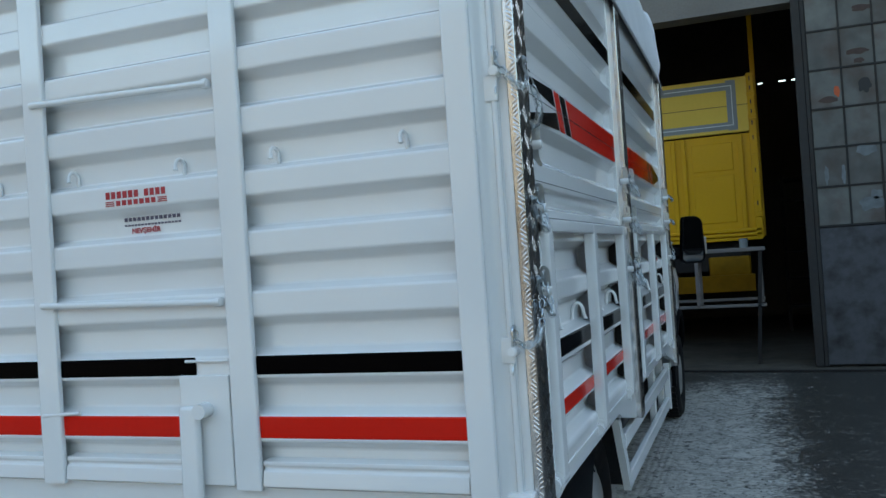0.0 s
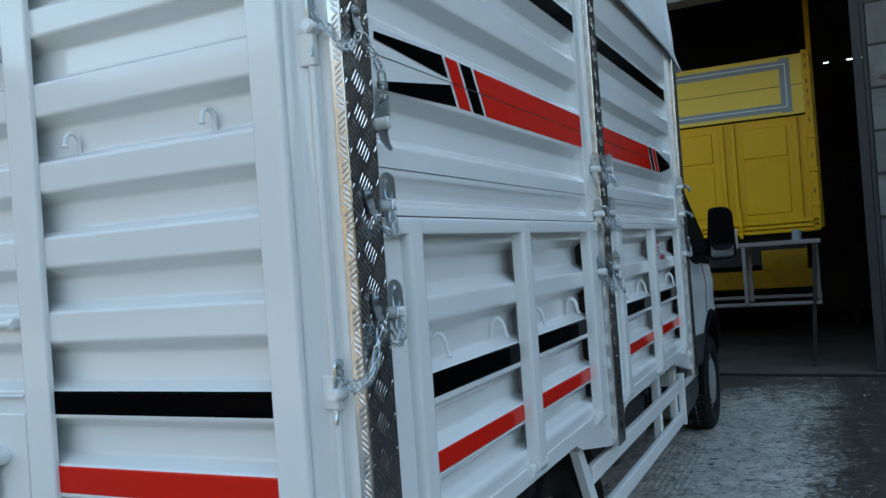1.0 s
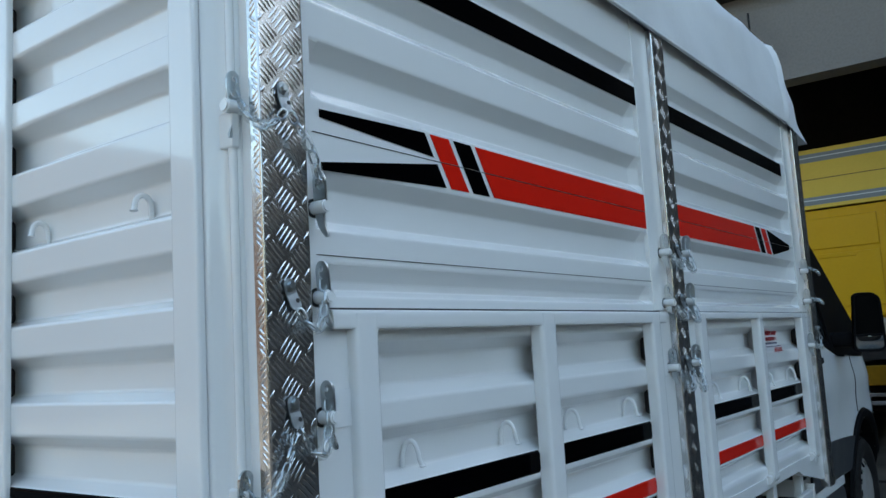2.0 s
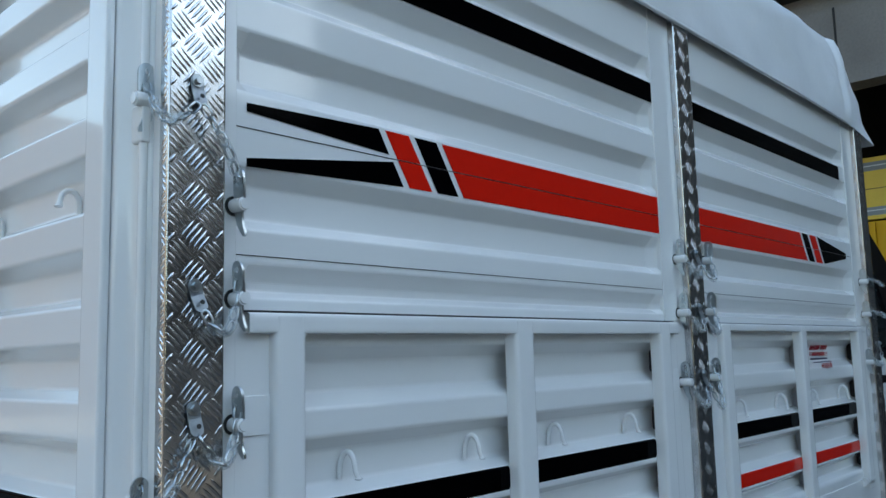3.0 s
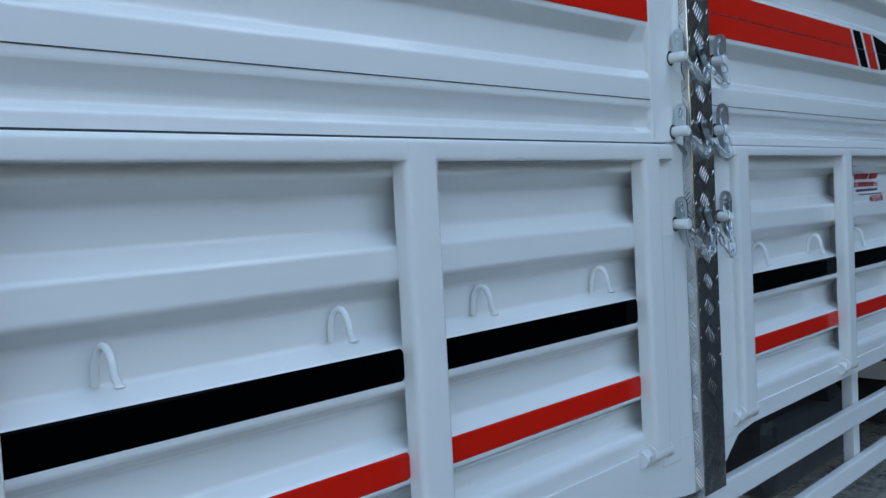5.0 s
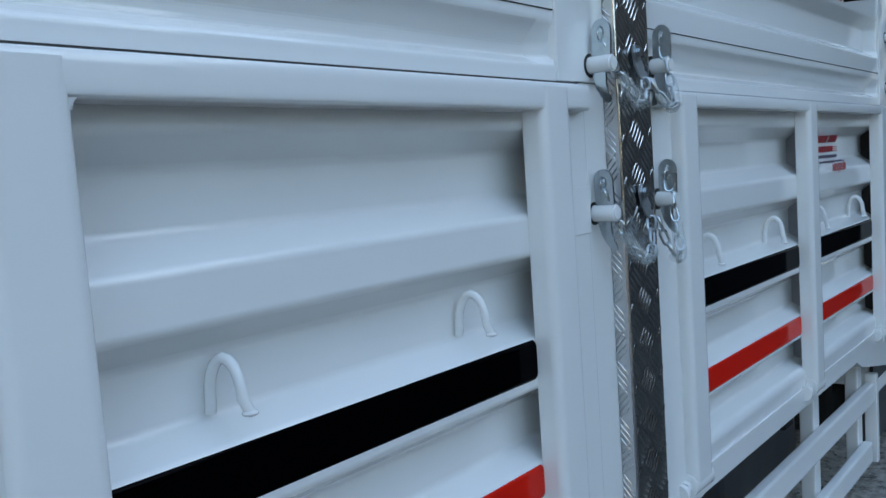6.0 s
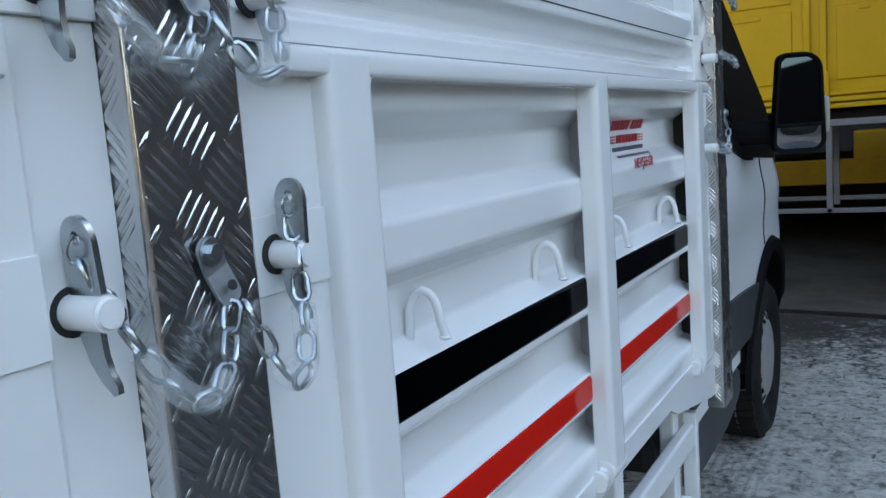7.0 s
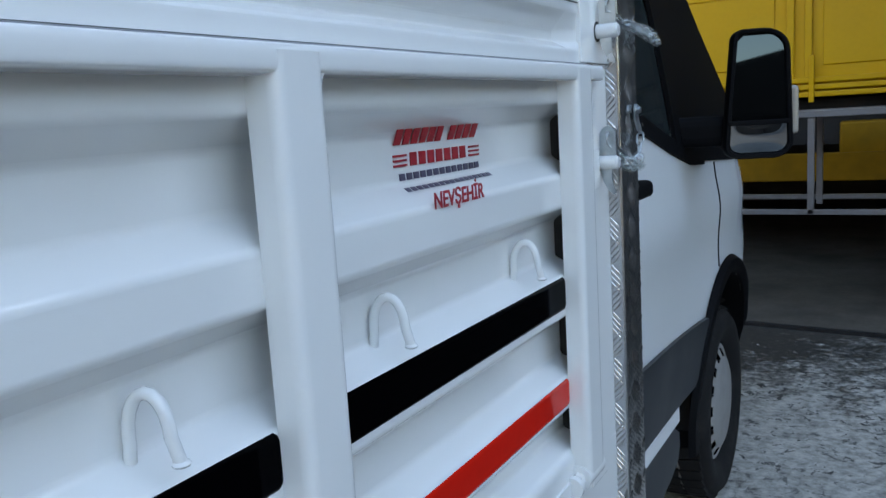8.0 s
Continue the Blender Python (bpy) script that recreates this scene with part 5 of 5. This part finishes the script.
ytruck = thing("yellow_truck_body", "yellow painted steel truck body with grey outlined upper band", "truck", at=(0, YB, 0))
XR = 0.66
part("upper_board", boxed(-3.6, XR - 0.06, 0.0, 0.05, 2.86, 3.57, 0.006), PALE_YELLOW, ytruck, "paler yellow upper board")
part("lower_board", boxed(-3.6, XR - 0.06, 0.02, 0.07, 1.55, 2.84, 0.006), YELLOW, ytruck)
part("body_floor", boxed(-3.6, XR, 0.05, 2.3, 1.50, 1.62), YELLOW, ytruck)
part("rear_wall", boxed(XR - 0.05, XR, 0.05, 2.3, 1.5, 3.5), YELLOW, ytruck)
for b in ((-3.6, 0.34, 3.415, 3.515), (-3.6, 0.34, 2.905, 3.000)):
    part("grey_band", boxed(b[0], b[1], -0.004, 0.0, b[2], b[3]), GREY_PAINT, ytruck, "grey painted border")
part("grey_band", boxed(0.34, 0.46, -0.004, 0.0, 2.89, 3.54), GREY_PAINT, ytruck, "grey painted border")
for b in ((-3.6, 0.41, 3.465, 3.475), (-3.6, 0.41, 2.955, 2.965)):
    part("pale_line", boxed(b[0], b[1], -0.006, -0.0042, b[2], b[3]), LIGHT_GREY, ytruck)
part("pale_line", boxed(0.40, 0.41, -0.006, -0.0042, 2.96, 3.47), LIGHT_GREY, ytruck)
part("board_seam", boxed(-3.6, XR - 0.06, -0.003, 0.0, 3.205, 3.212), CAVITY, ytruck)
for x in (XR - 0.07, ):
    part("corner_stake", boxed(x, x + 0.09, -0.03, 0.06, 1.48, 3.60, 0.006), YELLOW, ytruck)
for z in (1.90, 2.32, 2.74, 2.93, 3.08, 3.20, 3.38, 3.50):
    part("stake_slot", boxed(XR - 0.036, XR - 0.022, -0.0325, -0.029, z, z + 0.055, 0.001), CAVITY, ytruck)
part("tall_stake", boxed(XR - 0.01, XR + 0.05, 0.10, 0.16, 1.5, 4.9, 0.005), YELLOW, ytruck)
for x in (-0.40, -0.27, -1.62, -1.49, 0.44):
    part("rib_bar", boxed(x, x + 0.055, -0.018, 0.02, 1.60, 2.83, 0.006), YELLOW, ytruck)
for x0, x1 in ((-1.40, -0.44), (-0.19, 0.42)):
    part("pressed_panel", boxed(x0 + 0.05, x1 - 0.05, 0.004, 0.02, 2.38, 2.74, 0.008), YELLOW, ytruck)
    part("pressed_panel", boxed(x0 + 0.05, x1 - 0.05, 0.006, 0.02, 1.70, 2.32, 0.008), YELLOW, ytruck)
    part("panel_bar", boxed(x0 + 0.22, x1 - 0.30, -0.006, 0.006, 2.27, 2.30, 0.004), YELLOW, ytruck)
for z in (1.46, 1.515, 1.57):
    part("sill_rib", boxed(-3.6, XR, -0.03, 0.04, z, z + 0.042, 0.008), YELLOW, ytruck)
part("latch_bar", boxed(-0.235, -0.195, -0.05, -0.02, 1.42, 1.78, 0.006), YELLOW, ytruck)
for z in (1.75, 2.15, 2.55, 3.0, 3.3):
    part("stake_hinge", boxed(XR - 0.075, XR + 0.03, -0.045, -0.028, z, z + 0.06, 0.006), YELLOW, ytruck)
part("under_frame", boxed(-3.6, 0.5, 0.2, 1.9, 1.08, 1.44), DARKSTEEL, ytruck)
# box and bar are coloured darker, as they stand in shadow
part("tool_box", boxed(-0.02, 0.50, 0.06, 0.6, 1.00, 1.26, 0.02), SHADED_YELLOW, ytruck)
part("side_bar", boxed(-3.6, 0.54, 0.02, 0.10, 0.80, 1.02, 0.01), SHADED_YELLOW, ytruck, "yellow side guard bar, coloured darker for its shade")
for x in (-2.6, -1.2, 0.30):
    part("guard_strut", boxed(x, x + 0.07, 0.10, 0.16, 0.8, 1.5), DARKSTEEL, ytruck)

for x in (-3.0, -1.95):
    part("axle_stand", boxed(x, x + 0.16, 1.0, 1.16, 0.02, 1.09, 0.01), DARKSTEEL, ytruck)

stand = thing("steel_work_stand", "bare grey steel welding stand in the garage doorway", "work table", at=(0, 8.35, 0.02))
for x in (-0.13, 0.585):
    for y in (0.0, 0.62):
        if x > 0 and y == 0:     # the free corner's leg is rusty and leans inwards
            part("leg", polygon([(0.50, 0.0), (0.54, 0.0), (0.627, 1.31), (0.585, 1.31)], lambda a, b, d: (a, d, b), 0.042), DARKSTEEL, stand, "dark rusty leaning leg")
        else:
            part("leg", boxed(x, x + 0.042, y, y + 0.042, 0.665, 1.31, 0.004), STEEL, stand)
part("leg", boxed(-0.95, -0.908, 0.0, 0.042, 0.0, 1.31, 0.004), STEEL, stand)
part("top_rail", boxed(-0.95, 0.66, -0.01, 0.05, 1.311, 1.352, 0.004), STEEL, stand)
part("top_rail", boxed(-0.95, 0.66, 0.61, 0.67, 1.311, 1.352, 0.004), STEEL, stand)
part("top_plate", boxed(-0.90, 0.64, 0.03, 0.63, 1.318, 1.345, 0.002), STEEL, stand)
part("lower_rail", boxed(-0.95, 0.64, 0.0, 0.035, 0.665, 0.70, 0.003), STEEL, stand)
part("lower_rail", boxed(-0.95, 0.64, 0.625, 0.66, 0.70, 0.735, 0.003), STEEL, stand)
tin = thing("paint_tin", "small grey-blue paint tin standing on the steel stand", "tin", at=(0.43, 8.6, 1.365))
part("tin_body", tube(bmesh.new(), [(0, 0, 0), (0, 0, 0.115)], 0.05, 20), GREY_PAINT, tin, smooth=40)
part("tin_rim", tube(bmesh.new(), [(0.05 * math.cos(q), 0.05 * math.sin(q), 0.115) for q in (2 * math.pi * k / 20 for k in range(20))], 0.004, 6, closed=True), STEEL, tin, smooth=60)

# ======== crumbs of snow, ice and grit on the yard ========
CRUMB = bpy.data.materials.new("snow_and_grit_crumbs")
CRUMB.use_nodes = True
cn = CRUMB.node_tree
cgeo = cn.nodes.new("ShaderNodeNewGeometry")
cramp = cn.nodes.new("ShaderNodeValToRGB")
cramp.color_ramp.elements[0].position, cramp.color_ramp.elements[0].color = 0.48, (0.035, 0.033, 0.031, 1)
cramp.color_ramp.elements[1].position, cramp.color_ramp.elements[1].color = 0.60, (0.32, 0.30, 0.28, 1)
late = cramp.color_ramp.elements.new(1.0)
late.color = (0.62, 0.60, 0.58, 1)
cn.links.new(cgeo.outputs["Random Per Island"], cramp.inputs[0])
cn.links.new(cramp.outputs[0], cn.nodes["Principled BSDF"].inputs["Base Color"])
cn.nodes["Principled BSDF"].inputs["Roughness"].default_value = 0.7
rng = random.Random(11)
verts, faces = [], []
for n in range(2600):
    x, y = rng.uniform(-0.6, 3.2), rng.uniform(1.2, 7.7)
    if noise.noise((x * 1.3, y * 1.3, 5.0)) < -0.12 + 0.45 * min(1.0, max(0.0, x - 0.7)) + 0.3 * (y > 6.9):
        continue
    r = 0.003 + 0.010 * rng.random() ** 2.2
    i, z = len(verts), 0.012 * noise.noise((x * 0.7, y * 0.7, 3.0))
    verts.append((x + rng.uniform(-0.3, 0.3) * r, y, z + r * rng.uniform(0.15, 0.5)))
    turn = rng.uniform(0, 6.28)
    for k in range(6):
        q, g = turn + k * math.pi / 3, r * rng.uniform(0.6, 1.3)
        verts.append((x + g * math.cos(q) * 1.3, y + g * math.sin(q), z - 0.004))
    faces += [(i, i + 1 + k, i + 1 + (k + 1) % 6) for k in range(6)]
me = bpy.data.meshes.new("snow_crumbs")
me.from_pydata(verts, [], faces)
me.materials.append(CRUMB)
tagged(new("snow_crumbs", me), "crumbs of trodden snow, ice and dark grit", "snow", kind="stuff")

# ======== the dim rack at the back of the garage ========
rack = thing("storage_rack", "dark steel storage rack in the unlit garage", "rack", at=(1.0, 12.0, 0.02))
for x in (0.0, 0.92):
    for y in (0.0, 0.45):
        part("upright", boxed(x, x + 0.04, y, y + 0.04, 0, 2.42, 0.003), DARKSTEEL, rack)
for z in (0.35, 0.78, 1.20, 1.60, 2.00, 2.32):
    part("shelf", boxed(0.0, 0.96, -0.012, 0.50, z, z + 0.035, 0.003), DARKSTEEL, rack)
